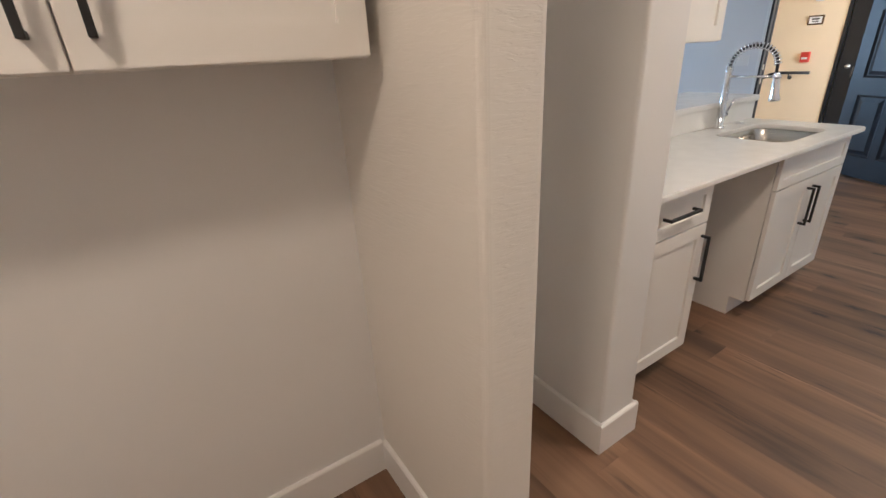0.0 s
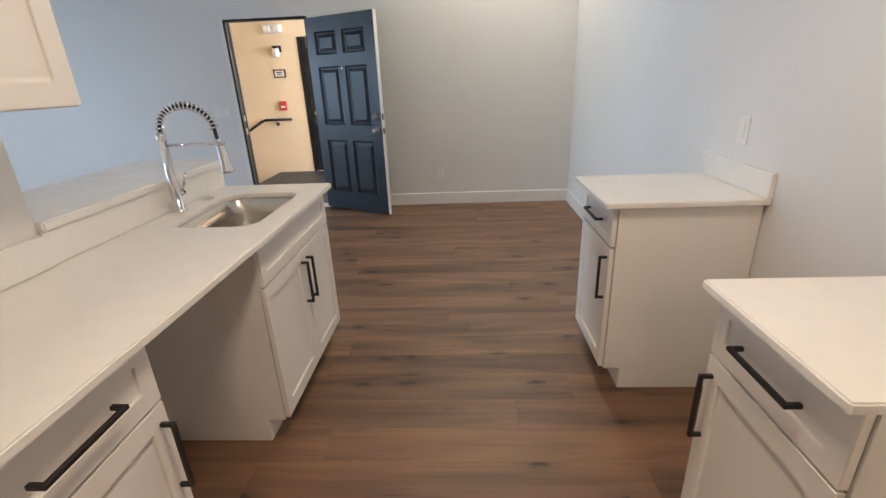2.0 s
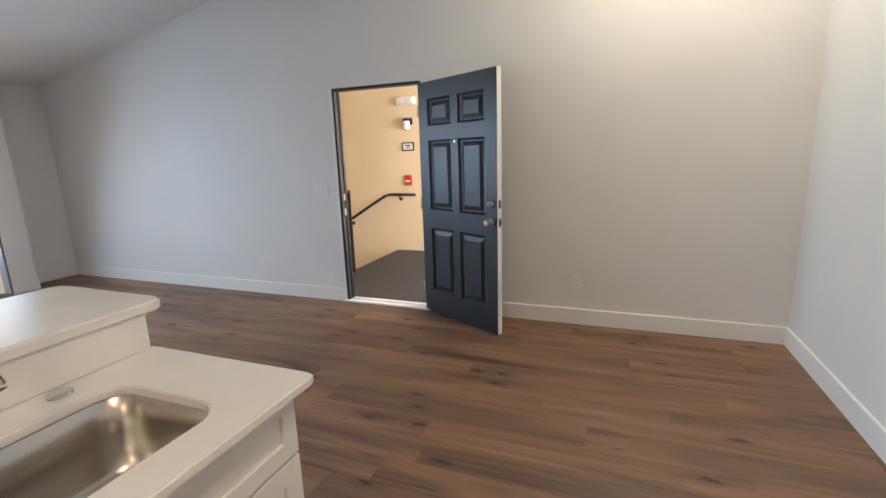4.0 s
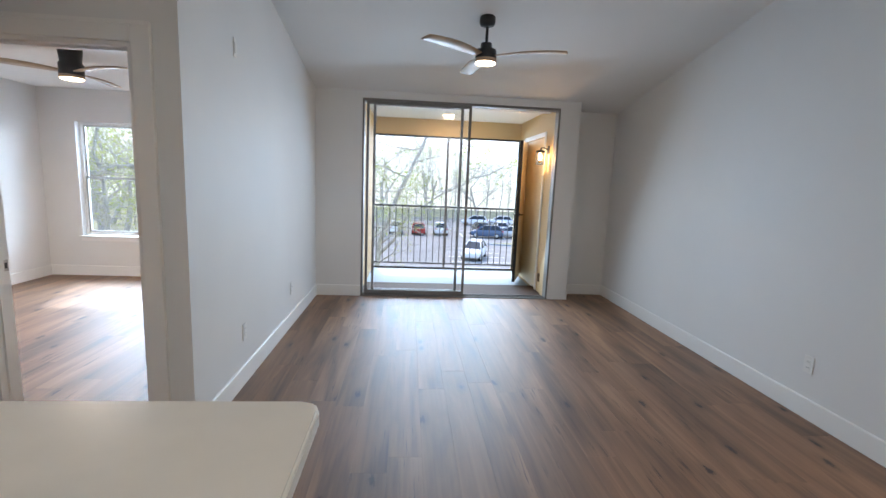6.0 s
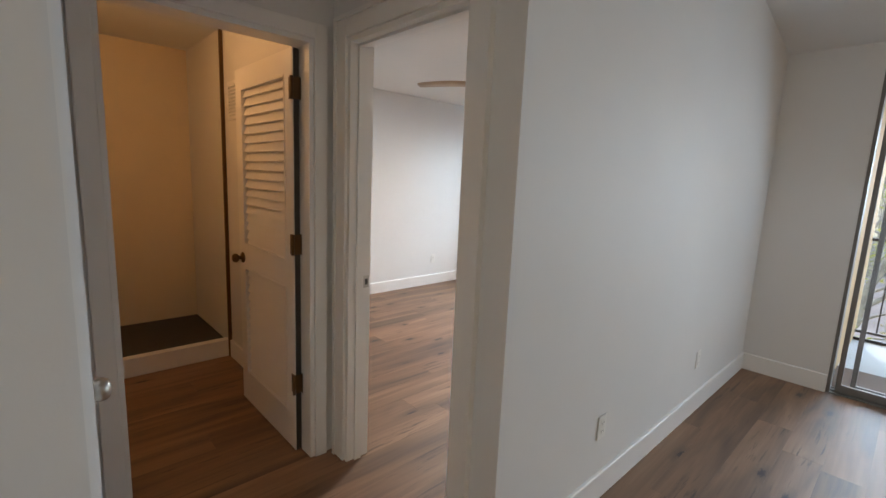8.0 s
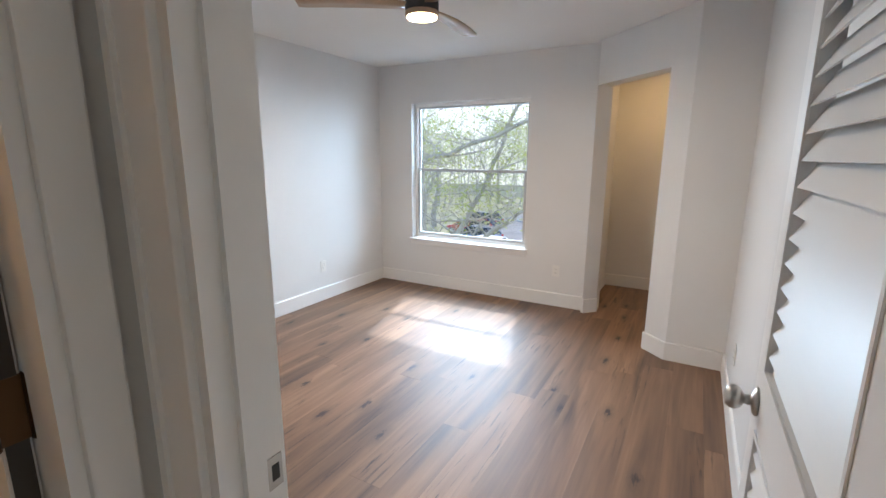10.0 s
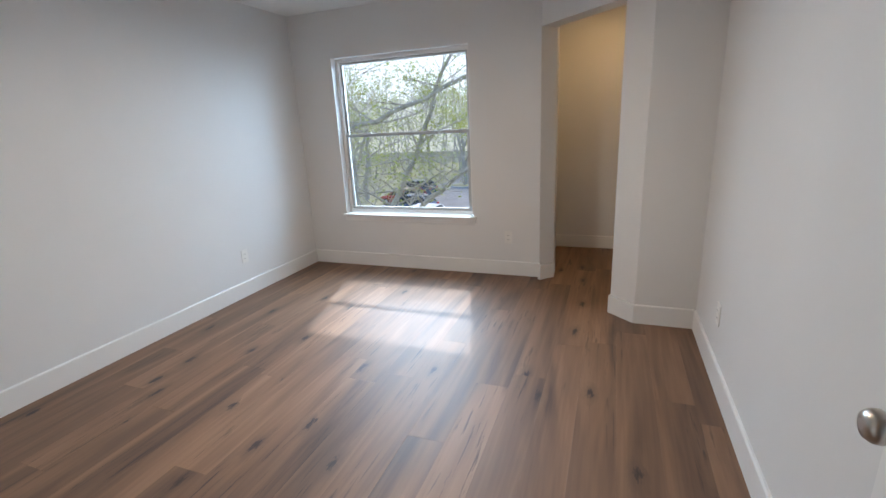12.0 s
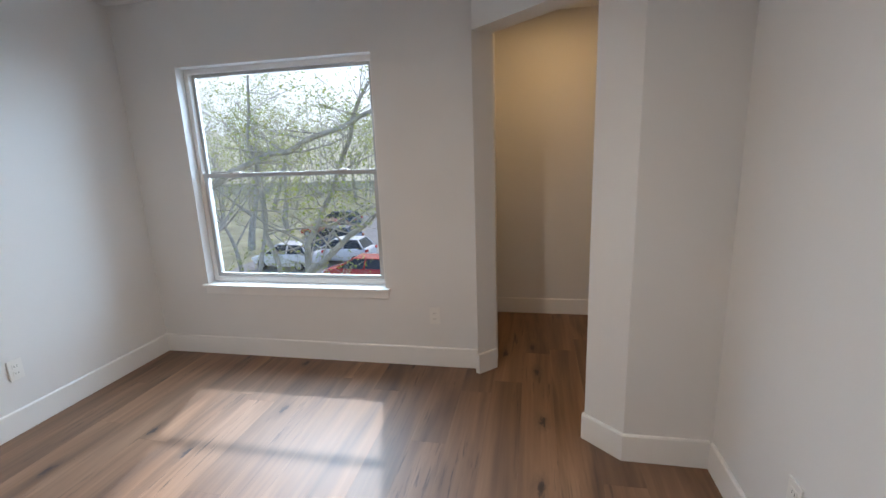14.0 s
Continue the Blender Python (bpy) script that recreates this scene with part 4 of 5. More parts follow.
# run on the south wall
base_cabinet(3.205, 3.672, -0.155, -0.745, 1, [("drawer_front", 3.209, 0.715, 3.668, 0.883, "h"), ("cabinet_door", 3.209, 0.118, 3.668, 0.708, 3.240)], "white shaker base cabinet with one drawer and door")
base_cabinet(2.016, 2.450, -0.182, -0.745, 1, [("drawer_front", 2.020, 0.715, 2.446, 0.883, "h"), ("cabinet_door", 2.020, 0.118, 2.446, 0.708, 2.415)], "white shaker base cabinet with one drawer and door")
counter_slab("countertop", [(3.172, -0.748), (3.705, -0.748), (3.705, -0.117), (3.700, -0.112), (3.177, -0.112), (3.172, -0.117)], 0.915, 0.0245, "short white quartz countertop")
counter_slab("countertop", [(2.004, -0.748), (2.465, -0.748), (2.465, -0.144), (2.460, -0.139), (2.009, -0.139), (2.004, -0.144)], 0.915, 0.0245, "short white quartz countertop")
solid("backsplash", boxes((3.172, -0.7485, 0.9165, 3.705, -0.729, 1.018), bevel=0.002), M_QUARTZ, "white quartz backsplash strip", "backsplash", "")
solid("backsplash", boxes((2.004, -0.7485, 0.9165, 2.465, -0.729, 1.018), bevel=0.002), M_QUARTZ, "white quartz backsplash strip", "backsplash", "")

# thermostat
th = thing("thermostat", pose(2.661, 2.42, 1.485), "black rectangular wall thermostat", "thermostat")
part("housing", boxes((2.6605, 2.325, 1.435, 2.690, 2.517, 1.535), bevel=0.006), M_BLACK, th)
part("display_mark", boxes((2.6902, 2.40, 1.470, 2.6908, 2.406, 1.492), (2.6902, 2.412, 1.470, 2.6908, 2.428, 1.474), (2.6902, 2.412, 1.486, 2.6908, 2.428, 1.490)), plain("grey_display", (0.12, 0.13, 0.14), 0.4), th, "faint grey display bars")

# ---- ceiling fans ----


def ceiling_fan(x, y, z_light, z_ceil, turn, label, rod=True, R=0.66):
    f = thing("ceiling_fan", pose(x, y, z_ceil), label, "ceiling fan", "ceiling fans")
    zl = z_light
    if rod:
        part("canopy", lathe(bmesh.new(), (x, y, z_ceil + 0.03), (0, 0, -1), [(0.065, 0), (0.065, 0.07), (0.055, 0.09), (0.02, 0.10)]), M_BLACK, f)
        part("downrod", tube(bmesh.new(), (x, y, z_ceil - 0.05), (x, y, zl + 0.16), 0.012), M_BLACK, f)
        prof = [(0.02, 0.0), (0.045, 0.006), (0.05, 0.05), (0.085, 0.06), (0.09, 0.115), (0.088, 0.13)]
        part("motor_housing", lathe(bmesh.new(), (x, y, zl + 0.165), (0, 0, -1), prof), M_BLACK, f)
    else:
        part("motor_housing", lathe(bmesh.new(), (x, y, z_ceil - 0.001), (0, 0, -1), [(0.085, 0), (0.088, 0.01), (0.078, 0.11), (0.09, 0.13), (0.09, z_ceil - zl - 0.03)]), M_BLACK, f)
    lk = part("lamp_housing", lathe(bmesh.new(), (x, y, zl + 0.034), (0, 0, -1), [(0.088, 0), (0.09, 0.004), (0.09, 0.026), (0.086, 0.03)]), M_FANWOOD, f, "pale wood lamp ring")
    part("lamp_lens", lathe(bmesh.new(), (x, y, zl + 0.003), (0, 0, -1), [(0.080, -0.002), (0.080, 0.006), (0.06, 0.009), (0.01, 0.010)]), M_FANLIGHT, lk, "glowing warm lens")
    for k in range(3):
        a = radians(turn + 120 * k)
        bm = bmesh.new()
        n = 14
        rows = []
        for i in range(n + 1):
            u = i / n
            r = 0.075 + (R - 0.075) * u
            w = 0.032 + 0.042 * math.sin(min(1, u * 1.6) * math.pi / 2) - 0.016 * u
            if u > 0.93:
                w *= 0.82
            tilt = radians(10 - 5 * u)
            drop = 0.012 * math.sin(u * math.pi)
            row = []
            for side, hgt in ((-1, 0.004), (0, 0.006), (1, 0.004), (1, -0.004), (0, -0.006), (-1, -0.004)):
                lx, ly = r, side * w
                z = zl + 0.060 + hgt + ly * math.tan(tilt) + drop
                row.append(bm.verts.new((x + lx * math.cos(a) - ly * math.sin(a), y + lx * math.sin(a) + ly * math.cos(a), z)))
            rows.append(row)
        for p, q in zip(rows, rows[1:]):
            for i in range(6):
                bm.faces.new((p[i], p[(i + 1) % 6], q[(i + 1) % 6], q[i])).smooth = True
        bm.faces.new(rows[0])
        bm.faces.new(rows[-1][::-1])
        part("blade", bm, M_FANWOOD, f)
    return f


ceiling_fan(4.53, 5.30, 2.455, vault(5.30), 98, "black ceiling fan with three pale wood blades and lamp")
ceiling_fan(1.02, 5.64, 2.20, 2.45, 93, "flush black ceiling fan with three pale wood blades", rod=False)

# ---- balcony ----
BZ = -0.03
solid("balcony_floor", boxes((3.20, 7.09, BZ - 0.2, 5.92, 9.08, BZ)), M_PALE_CONC, "pale painted concrete balcony floor", "floor")
wall_x("wall_balcony_west", 3.20, 3.34, 7.09, 9.08, 2.6, mat=M_STUCCO, z0=-0.23, label="tan stucco balcony wall")
wall_x("wall_balcony_east", 5.757, 5.90, 7.27, 9.08, 2.6, [(7.52, 8.50, -0.022, 2.12)], mat=M_STUCCO, z0=-0.23, label="tan stucco balcony wall with a storage doorway")
wall_y("wall_balcony_beam", 8.93, 9.08, 3.34, 5.757, 2.6, mat=M_STUCCO, z0=2.19, label="tan stucco beam over the balcony")
# unseen slab, added only so that the balcony floor lies in shade
slab("balcony_sun_blocker", [(2.9, 9.081, 2.50), (6.3, 9.081, 2.50), (6.3, 10.35, 2.46), (2.9, 10.35, 2.46)], M_CEIL, "white slab added out of view to keep sun off the balcony")
slab("balcony_ceiling", [(3.2, 7.09, 2.455), (5.9, 7.09, 2.455), (5.9, 9.08, 2.455), (3.2, 9.08, 2.455)], M_CEIL, "white balcony ceiling")
cd = thing("door_7", pose(5.78, 8.01, -0.02), "closed tan flush storage door on the balcony", "door", kind="structure")
part("door_leaf", boxes((5.776, 7.524, -0.018, 5.816, 8.496, 2.116), bevel=0.002), M_TAN_DOOR, cd)
solid("wall_storage", boxes((5.93, 7.40, -0.23, 6.03, 9.08, 2.6)), M_UTIL, "tan wall of the balcony storage closet", "wall")
solid("storage_floor", boxes((5.9005, 7.40, -0.20, 5.9295, 8.98, 0.03)), M_CONC, "concrete sill of the storage closet", "floor")
slab("storage_ceiling", [(5.9, 7.40, 2.455), (6.0, 7.40, 2.455), (6.0, 8.98, 2.455), (5.9, 8.98, 2.455)], M_CEIL, "white ceiling of the storage closet")
st = thing("door_5", pose(5.738, 8.485, 0.025, 0, 0, 249.5), "tan outer door with black edge standing open on the balcony", "door", kind="structure")
part("door_leaf", boxes((0, 0, 0, 0.71, 0.04, 2.06), bevel=0.002), M_TAN_DOOR, st, local=True)
part("edge_strip", boxes((0.688, -0.0015, 0.002, 0.716, 0.0415, 2.058)), M_BLACK, st, "dark door edge", local=True)
for yy, nn in ((0.0, -1), (0.04, 1)):
    bm = bmesh.new()
    lathe(bm, (0.655, yy, 1.0), (0, nn, 0), [(0.028, 0), (0.028, 0.006), (0.01, 0.008), (0.01, 0.045)])
    tube(bm, (0.655, yy + nn * 0.042, 1.0), (0.55, yy + nn * 0.042, 1.0), 0.008)
    part("handle", bm, M_BLACK, st, local=True)
solid("trim", boxes((5.740, 7.46, -0.03, 5.7565, 7.518, 2.18), (5.740, 8.502, -0.03, 5.7565, 8.56, 2.18), (5.740, 7.518, 2.122, 5.7565, 8.502, 2.18), bevel=0.002), M_TRIM, "pale casing of the storage doorway", "casing")
ot = thing("outdoor_outlet", pose(5.757, 7.36, 0.2), "small bronze outlet cover low on the balcony wall", "outlet")
part("cover", boxes((5.744, 7.325, 0.145, 5.7565, 7.395, 0.26), bevel=0.004), M_BRONZE, ot)
part("flap", boxes((5.739, 7.335, 0.155, 5.7438, 7.385, 0.25), bevel=0.002), M_BRONZE, ot)
solid("balcony_wall_facing", boxes((5.7475, 7.092, -0.03, 5.7565, 7.2695, 2.45)), M_STUCCO, "tan stucco facing beside the sliding door", "wall")
# railing
rl = thing("railing", pose(4.55, 9.0, BZ), "dark metal balcony railing with thin balusters", "railing")
part("top_rail", boxes((3.341, 8.965, 1.015, 5.756, 9.005, 1.045), bevel=0.003), M_RAIL, rl)
part("bottom_rail", boxes((3.341, 8.972, 0.045, 5.756, 8.998, 0.070), bevel=0.002), M_RAIL, rl)
for i in range(22):
    x = 3.40 + i * 0.107
    part("baluster", boxes((x - 0.006, 8.979, 0.070, x + 0.006, 8.991, 1.015)), M_RAIL, rl)
sc = thing("screen_frame", pose(4.55, 8.94, BZ), "slim dark screen frame over the balcony opening", "screen")
part("mullion", boxes((4.535, 8.932, BZ, 4.57, 8.958, 2.189)), M_SLIDER, sc)
part("rail", boxes((3.341, 8.932, BZ, 4.535, 8.958, BZ + 0.03), (4.57, 8.932, BZ, 5.756, 8.958, BZ + 0.03)), M_BLACK, sc)
part("rail", boxes((3.341, 8.932, 2.16, 4.535, 8.958, 2.189), (4.57, 8.932, 2.16, 5.756, 8.958, 2.189)), M_BLACK, sc)
part("stile", boxes((5.735, 8.932, BZ + 0.03, 5.756, 8.958, 2.16)), M_BLACK, sc)
# sconce
sn = thing("wall_sconce", pose(5.756, 7.32, 1.9), "black lantern wall sconce with a glowing amber bulb", "wall lamp")
bm = bmesh.new()
lathe(bm, (5.7565, 7.32, 1.93), (-1, 0, 0), [(0.055, 0), (0.055, 0.012), (0.03, 0.02)])
sweep(bm, [(5.74, 7.32, 1.93), (5.69, 7.32, 1.955), (5.65, 7.32, 1.95), (5.64, 7.32, 1.925)], 0.009)
part("bracket", bm, M_BLACK, sn)
part("cap", lathe(bmesh.new(), (5.64, 7.32, 1.925), (0, 0, -1), [(0.02, 0), (0.055, 0.012), (0.058, 0.03), (0.055, 0.032)]), M_BLACK, sn)
bm = bmesh.new()
for k in range(4):
    a = math.pi / 4 + k * math.pi / 2
    cx, cy = 5.64 + 0.052 * math.cos(a), 7.32 + 0.052 * math.sin(a)
    box(bm, cx - 0.004, cy - 0.004, 1.745, cx + 0.004, cy + 0.004, 1.894)
box(bm, 5.60, 7.28, 1.738, 5.68, 7.36, 1.745)
part("cage", bm, M_BLACK, sn)
b = part("bulb", lathe(bmesh.new(), (5.64, 7.32, 1.885), (0, 0, -1), [(0.012, 0), (0.014, 0.02), (0.026, 0.05), (0.026, 0.07), (0.014, 0.09), (0.003, 0.094)]), M_BULB, sn)
b.visible_shadow = False
solid("can_light", lathe(bmesh.new(), (4.5, 8.42, 2.4545), (0, 0, -1), [(0.085, 0), (0.085, 0.004), (0.07, 0.008), (0.01, 0.009)]), M_CANLIGHT, "recessed warm ceiling light of the balcony", "ceiling light", "")

# ---- landing outside the entry ----
LZ = -0.08
LX = 9.38
solid("landing_floor", boxes((6.69, -2.0, LZ - 0.25, LX, 3.78, LZ)), M_DARKCONC, "grey concrete stair landing", "floor")
wall_x("wall_landing_east", LX, LX + 0.15, -2.0, 6.6, 2.8, [(2.18, 3.10, LZ, 2.08)], mat=M_STUCCO2, z0=-3.2, label="peach stucco wall of the landing")
wall_x("wall_landing_west", 6.695, 6.80, 3.10, 6.6, 2.8, mat=M_STUCCO2, z0=-3.2, label="peach stucco wall beside the stairs")
solid("wall_landing_entry", boxes((6.695, -2.0, -0.3, 6.72, 2.07, 2.8), (6.695, 2.07, 2.07, 6.72, 2.98, 2.8)), M_STUCCO2, "peach stucco wall round the entry", "wall")
wall_y("wall_landing_north", 6.6, 6.75, 6.70, LX + 0.15, 2.8, mat=M_STUCCO2, z0=-3.2, label="peach stucco stairwell wall")
bm = bmesh.new()
for i in range(24):
    y = -2.0 + i * 0.365
    box(bm, 6.70, y, 2.55, LX + 0.1, y + 0.35, 2.66)
box(bm, 6.70, -2.0, 2.56, LX + 0.1, 6.7, 2.655)
solid("landing_ceiling", bm, M_CEIL, "white panelled landing ceiling with open joints", "ceiling")
for i in range(9):
    solid("stair_step", boxes((7.95, 3.78 + i * 0.28, LZ - 0.25 - (i + 1) * 0.18, LX, 4.06 + i * 0.28, LZ - (i + 1) * 0.18)), M_CONC, "grey concrete stair step", "stair step", group="stair steps")
nd = thing("door_6", pose(LX, 2.64, LZ), "dark closed door across the landing", "door", kind="structure")
part("door_leaf", boxes((LX + 0.03, 2.181, LZ + 0.004, LX + 0.075, 3.099, 2.079), bevel=0.003), M_BLACK, nd)
part("door_frame", boxes((LX - 0.012, 2.14, LZ, LX + 0.1, 2.18, 2.12), (LX - 0.012, 3.10, LZ, LX + 0.1, 3.145, 2.12), (LX - 0.012, 2.18, 2.08, LX + 0.1, 3.10, 2.12)), M_BLACK, nd)
knob(nd, (LX + 0.03, 2.98, 0.92), (-1, 0, 0), M_NICKEL, local=False)
hr = thing("handrail", pose(LX - 0.05, 3.6, 0.8), "dark metal handrail that slopes down the stair wall", "handrail")
part("rail", sweep(bmesh.new(), [(LX - 0.07, 3.40, 0.835), (LX - 0.07, 3.86, 0.835), (LX - 0.07, 3.93, 0.815), (LX - 0.07, 4.62, 0.41), (LX - 0.07, 5.6, -0.17)], 0.022), M_BLACK, hr)
for yy, zz in ((3.68, 0.835), (4.60, 0.42)):
    bm = bmesh.new()
    sweep(bm, [(LX - 0.07, yy, zz - 0.015), (LX - 0.06, yy, zz - 0.06), (LX - 0.002, yy, zz - 0.075)], 0.008)
    lathe(bm, (LX - 0.001, yy, zz - 0.075), (-1, 0, 0), [(0.03, 0), (0.03, 0.005), (0.012, 0.007)])
    part("bracket", bm, M_BLACK, hr)
gr = thing("guard_rail", pose(7.4, 3.74, LZ), "dark metal guard rail at the stair opening", "railing")
part("top_rail", boxes((6.81, 3.72, 0.985, 7.96, 3.76, 1.02)), M_BLACK, gr)
part("post", boxes((7.925, 3.72, LZ, 7.96, 3.76, 0.985)), M_BLACK, gr)
part("middle_rail", boxes((6.81, 3.73, 0.80, 7.925, 3.75, 0.825)), M_BLACK, gr)
part("bottom_rail", boxes((6.81, 3.73, 0.03, 7.925, 3.75, 0.055)), M_BLACK, gr)
for i in range(8):
    x = 7.02 + i * 0.11
    part("baluster", boxes((x - 0.008, 3.732, 0.055, x + 0.008, 3.748, 0.80)), M_BLACK, gr)
lb = thing("emergency_light", pose(LX, 3.50, 2.25), "white twin-head emergency light on the landing wall", "emergency light")
part("housing", boxes((LX - 0.07, 3.36, 2.19, LX - 0.001, 3.66, 2.31), bevel=0.012), M_PLASTIC, lb)
part("lamp_head", boxes((LX - 0.10, 3.38, 2.205, LX - 0.07, 3.48, 2.295), bevel=0.01), M_PLASTIC, lb)
part("lamp_head", boxes((LX - 0.10, 3.54, 2.205, LX - 0.07, 3.64, 2.295), bevel=0.01), M_PLASTIC, lb)
ll = thing("wall_lamp", pose(LX, 3.50, 1.9), "black wall lamp with a white glass shade", "wall lamp")
part("mount", boxes((LX - 0.03, 3.42, 1.90, LX - 0.001, 3.56, 2.0), (LX - 0.12, 3.45, 1.955, LX - 0.03, 3.53, 1.995), bevel=0.008), M_BLACK, ll)
part("shade", lathe(bmesh.new(), (LX - 0.085, 3.49, 1.955), (0, 0, -1), [(0.05, 0), (0.055, 0.02), (0.055, 0.12), (0.045, 0.13)]), M_PLASTIC, ll, "white glass shade")
sg = thing("door_sign", pose(LX, 3.51, 1.57), "small framed sign on the landing wall", "sign")
part("frame", boxes((LX - 0.02, 3.41, 1.51, LX - 0.001, 3.61, 1.64), bevel=0.003), M_BRONZE, sg, "dark wood frame")
part("sheet", boxes((LX - 0.0225, 3.43, 1.53, LX - 0.0205, 3.59, 1.62)), M_PLASTIC, sg, "pale sheet")
part("printed_bars", boxes((LX - 0.0240, 3.46, 1.580, LX - 0.0228, 3.56, 1.60), (LX - 0.0240, 3.47, 1.55, LX - 0.0228, 3.55, 1.562)), M_SLOT, sg, "dark printed bars")
fa = thing("fire_alarm", pose(LX, 3.53, 1.06), "red fire alarm pull station on the landing wall", "fire alarm")
part("housing", boxes((LX - 0.045, 3.47, 0.985, LX - 0.001, 3.585, 1.135), bevel=0.006), M_RED, fa)
part("pull_bar", boxes((LX - 0.055, 3.49, 1.03, LX - 0.045, 3.565, 1.06), bevel=0.003), M_PLASTIC, fa, "white pull bar")

# ---- utility room ----
solid("niche_curb", boxes((0.02, 2.72, 0.0, 0.085, 3.764, 0.135), bevel=0.004), M_TRIM, "white curb in front of the utility niche", "curb", "")
solid("niche_floor", boxes((-0.869, 2.702, 0.0, 0.019, 3.764, 0.09)), M_DARKCONC, "dark grey platform of the utility niche", "platform", "")
solid("wall_niche_edge", boxes((0.088, 3.74, 0.0, 0.105, 3.764, 2.45)), M_BRONZE, "dark edge strip at the utility niche", "trim")
vg = thing("air_vent", pose(0.30, 3.763, 1.93), "small white wall vent grille with slats", "vent")
part("frame", frame_mesh(0.20, 1.80, 0.40, 2.06, 3.752, 3.764, [(0.225, 1.825, 0.375, 2.035)], 0.002), M_TRIM, vg)
for i in range(9):
    z = 1.835 + i * 0.0235
    part("slat", boxes((0.225, 3.755, z, 0.375, 3.763, z + 0.012)), M_TRIM, vg)

# ---- the outdoors ----
GZ = -5.8
M_GRASS = painted("lawn_grass", (0.33, 0.32, 0.19), 0.9, 30, 0.6, 0.02, 0.4, coarse=0.5)
M_ASPHALT = painted("asphalt", (0.25, 0.245, 0.235), 0.85, 60, 0.4, 0.004, 0.2, coarse=0.4)
solid("ground", boxes((-900, -900, GZ - 1.0, 900, 900, GZ)), M_GRASS, "grassy ground", "ground")
solid("road", boxes((-17.5, 22.0, GZ + 0.002, 60, 90, GZ + 0.02)), M_ASPHALT, "grey asphalt parking lot", "parking lot")
M_LINE = painted("white_road_paint", (0.75, 0.75, 0.72), 0.8, 40, 0.2, 0.002, 0.15)
M_BARK = painted("grey_bark", (0.44, 0.41, 0.35), 0.9, 14, 0.9, 0.02, 0.35, coarse=4.0)
M_RUBBER = plain("tyre_rubber", (0.02, 0.02, 0.02), 0.8)
M_CARGLASS = plain("dark_car_glass", (0.03, 0.035, 0.04), 0.06)
M_TAIL = plain("red_lamp_glass", (0.45, 0.02, 0.02), 0.15)
M_HEAD = plain("clear_lamp_glass", (0.8, 0.82, 0.85), 0.1)


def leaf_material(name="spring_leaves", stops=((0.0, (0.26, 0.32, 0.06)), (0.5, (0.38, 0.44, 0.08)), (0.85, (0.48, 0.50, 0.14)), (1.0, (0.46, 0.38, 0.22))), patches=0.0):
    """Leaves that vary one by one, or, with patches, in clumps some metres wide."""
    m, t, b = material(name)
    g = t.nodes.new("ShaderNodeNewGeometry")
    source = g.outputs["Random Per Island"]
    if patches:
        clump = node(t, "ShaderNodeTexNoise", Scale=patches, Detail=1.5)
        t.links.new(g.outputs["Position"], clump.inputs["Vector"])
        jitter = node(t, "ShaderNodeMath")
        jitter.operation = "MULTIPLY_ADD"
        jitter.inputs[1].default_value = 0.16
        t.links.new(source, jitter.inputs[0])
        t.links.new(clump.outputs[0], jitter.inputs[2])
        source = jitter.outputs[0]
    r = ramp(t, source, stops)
    t.links.new(r.outputs[0], b.inputs["Base Color"])
    b.inputs["Roughness"].default_value = 0.6
    tl = t.nodes.new("ShaderNodeBsdfTranslucent")
    t.links.new(r.outputs[0], tl.inputs[0])
    mx = t.nodes.new("ShaderNodeMixShader")
    mx.inputs[0].default_value = 0.5
    t.links.new(b.outputs[0], mx.inputs[1])
    t.links.new(tl.outputs[0], mx.inputs[2])
    t.links.new(mx.outputs[0], t.nodes["Material Output"].inputs[0])
    return m


M_LEAF = leaf_material()
# far leaf colours are paled, which puts the haze of distance into them
M_WOODS = leaf_material("haze_paled_spring_woods", ((0.30, (0.60, 0.55, 0.48)), (0.54, (0.64, 0.60, 0.48)), (0.64, (0.60, 0.62, 0.34)), (0.82, (0.58, 0.63, 0.26))), 0.16)


def leaf_mesh(name, spots, size, rnd, per):
    """Small bent leaves round each spot, in one mesh."""
    vs, fs = [], []
    for p in spots:
        for _ in range(per):
            c = p + Vector((rnd.gauss(0, 1), rnd.gauss(0, 1), rnd.gauss(0, 0.8))) * size * 3.0
            a, e = rnd.uniform(0, math.tau), rnd.uniform(-0.9, 0.9)
            d = Vector((math.cos(a) * math.cos(e), math.sin(a) * math.cos(e), math.sin(e)))
            w = d.cross(Vector((rnd.uniform(-1, 1), rnd.uniform(-1, 1), rnd.uniform(0.2, 1)))).normalized()
            n = d.cross(w)
            L = size * rnd.uniform(0.6, 1.4)
            k = len(vs)
            vs += [c - d * L, c + w * L * 0.38 + n * L * 0.12, c + d * L, c - w * L * 0.38 + n * L * 0.12]
            fs += [(k, k + 1, k + 2), (k, k + 2, k + 3)]
    me = bpy.data.meshes.new(name)
    me.from_pydata([tuple(v) for v in vs], [], fs)
    me.materials.append(M_LEAF)
    return me


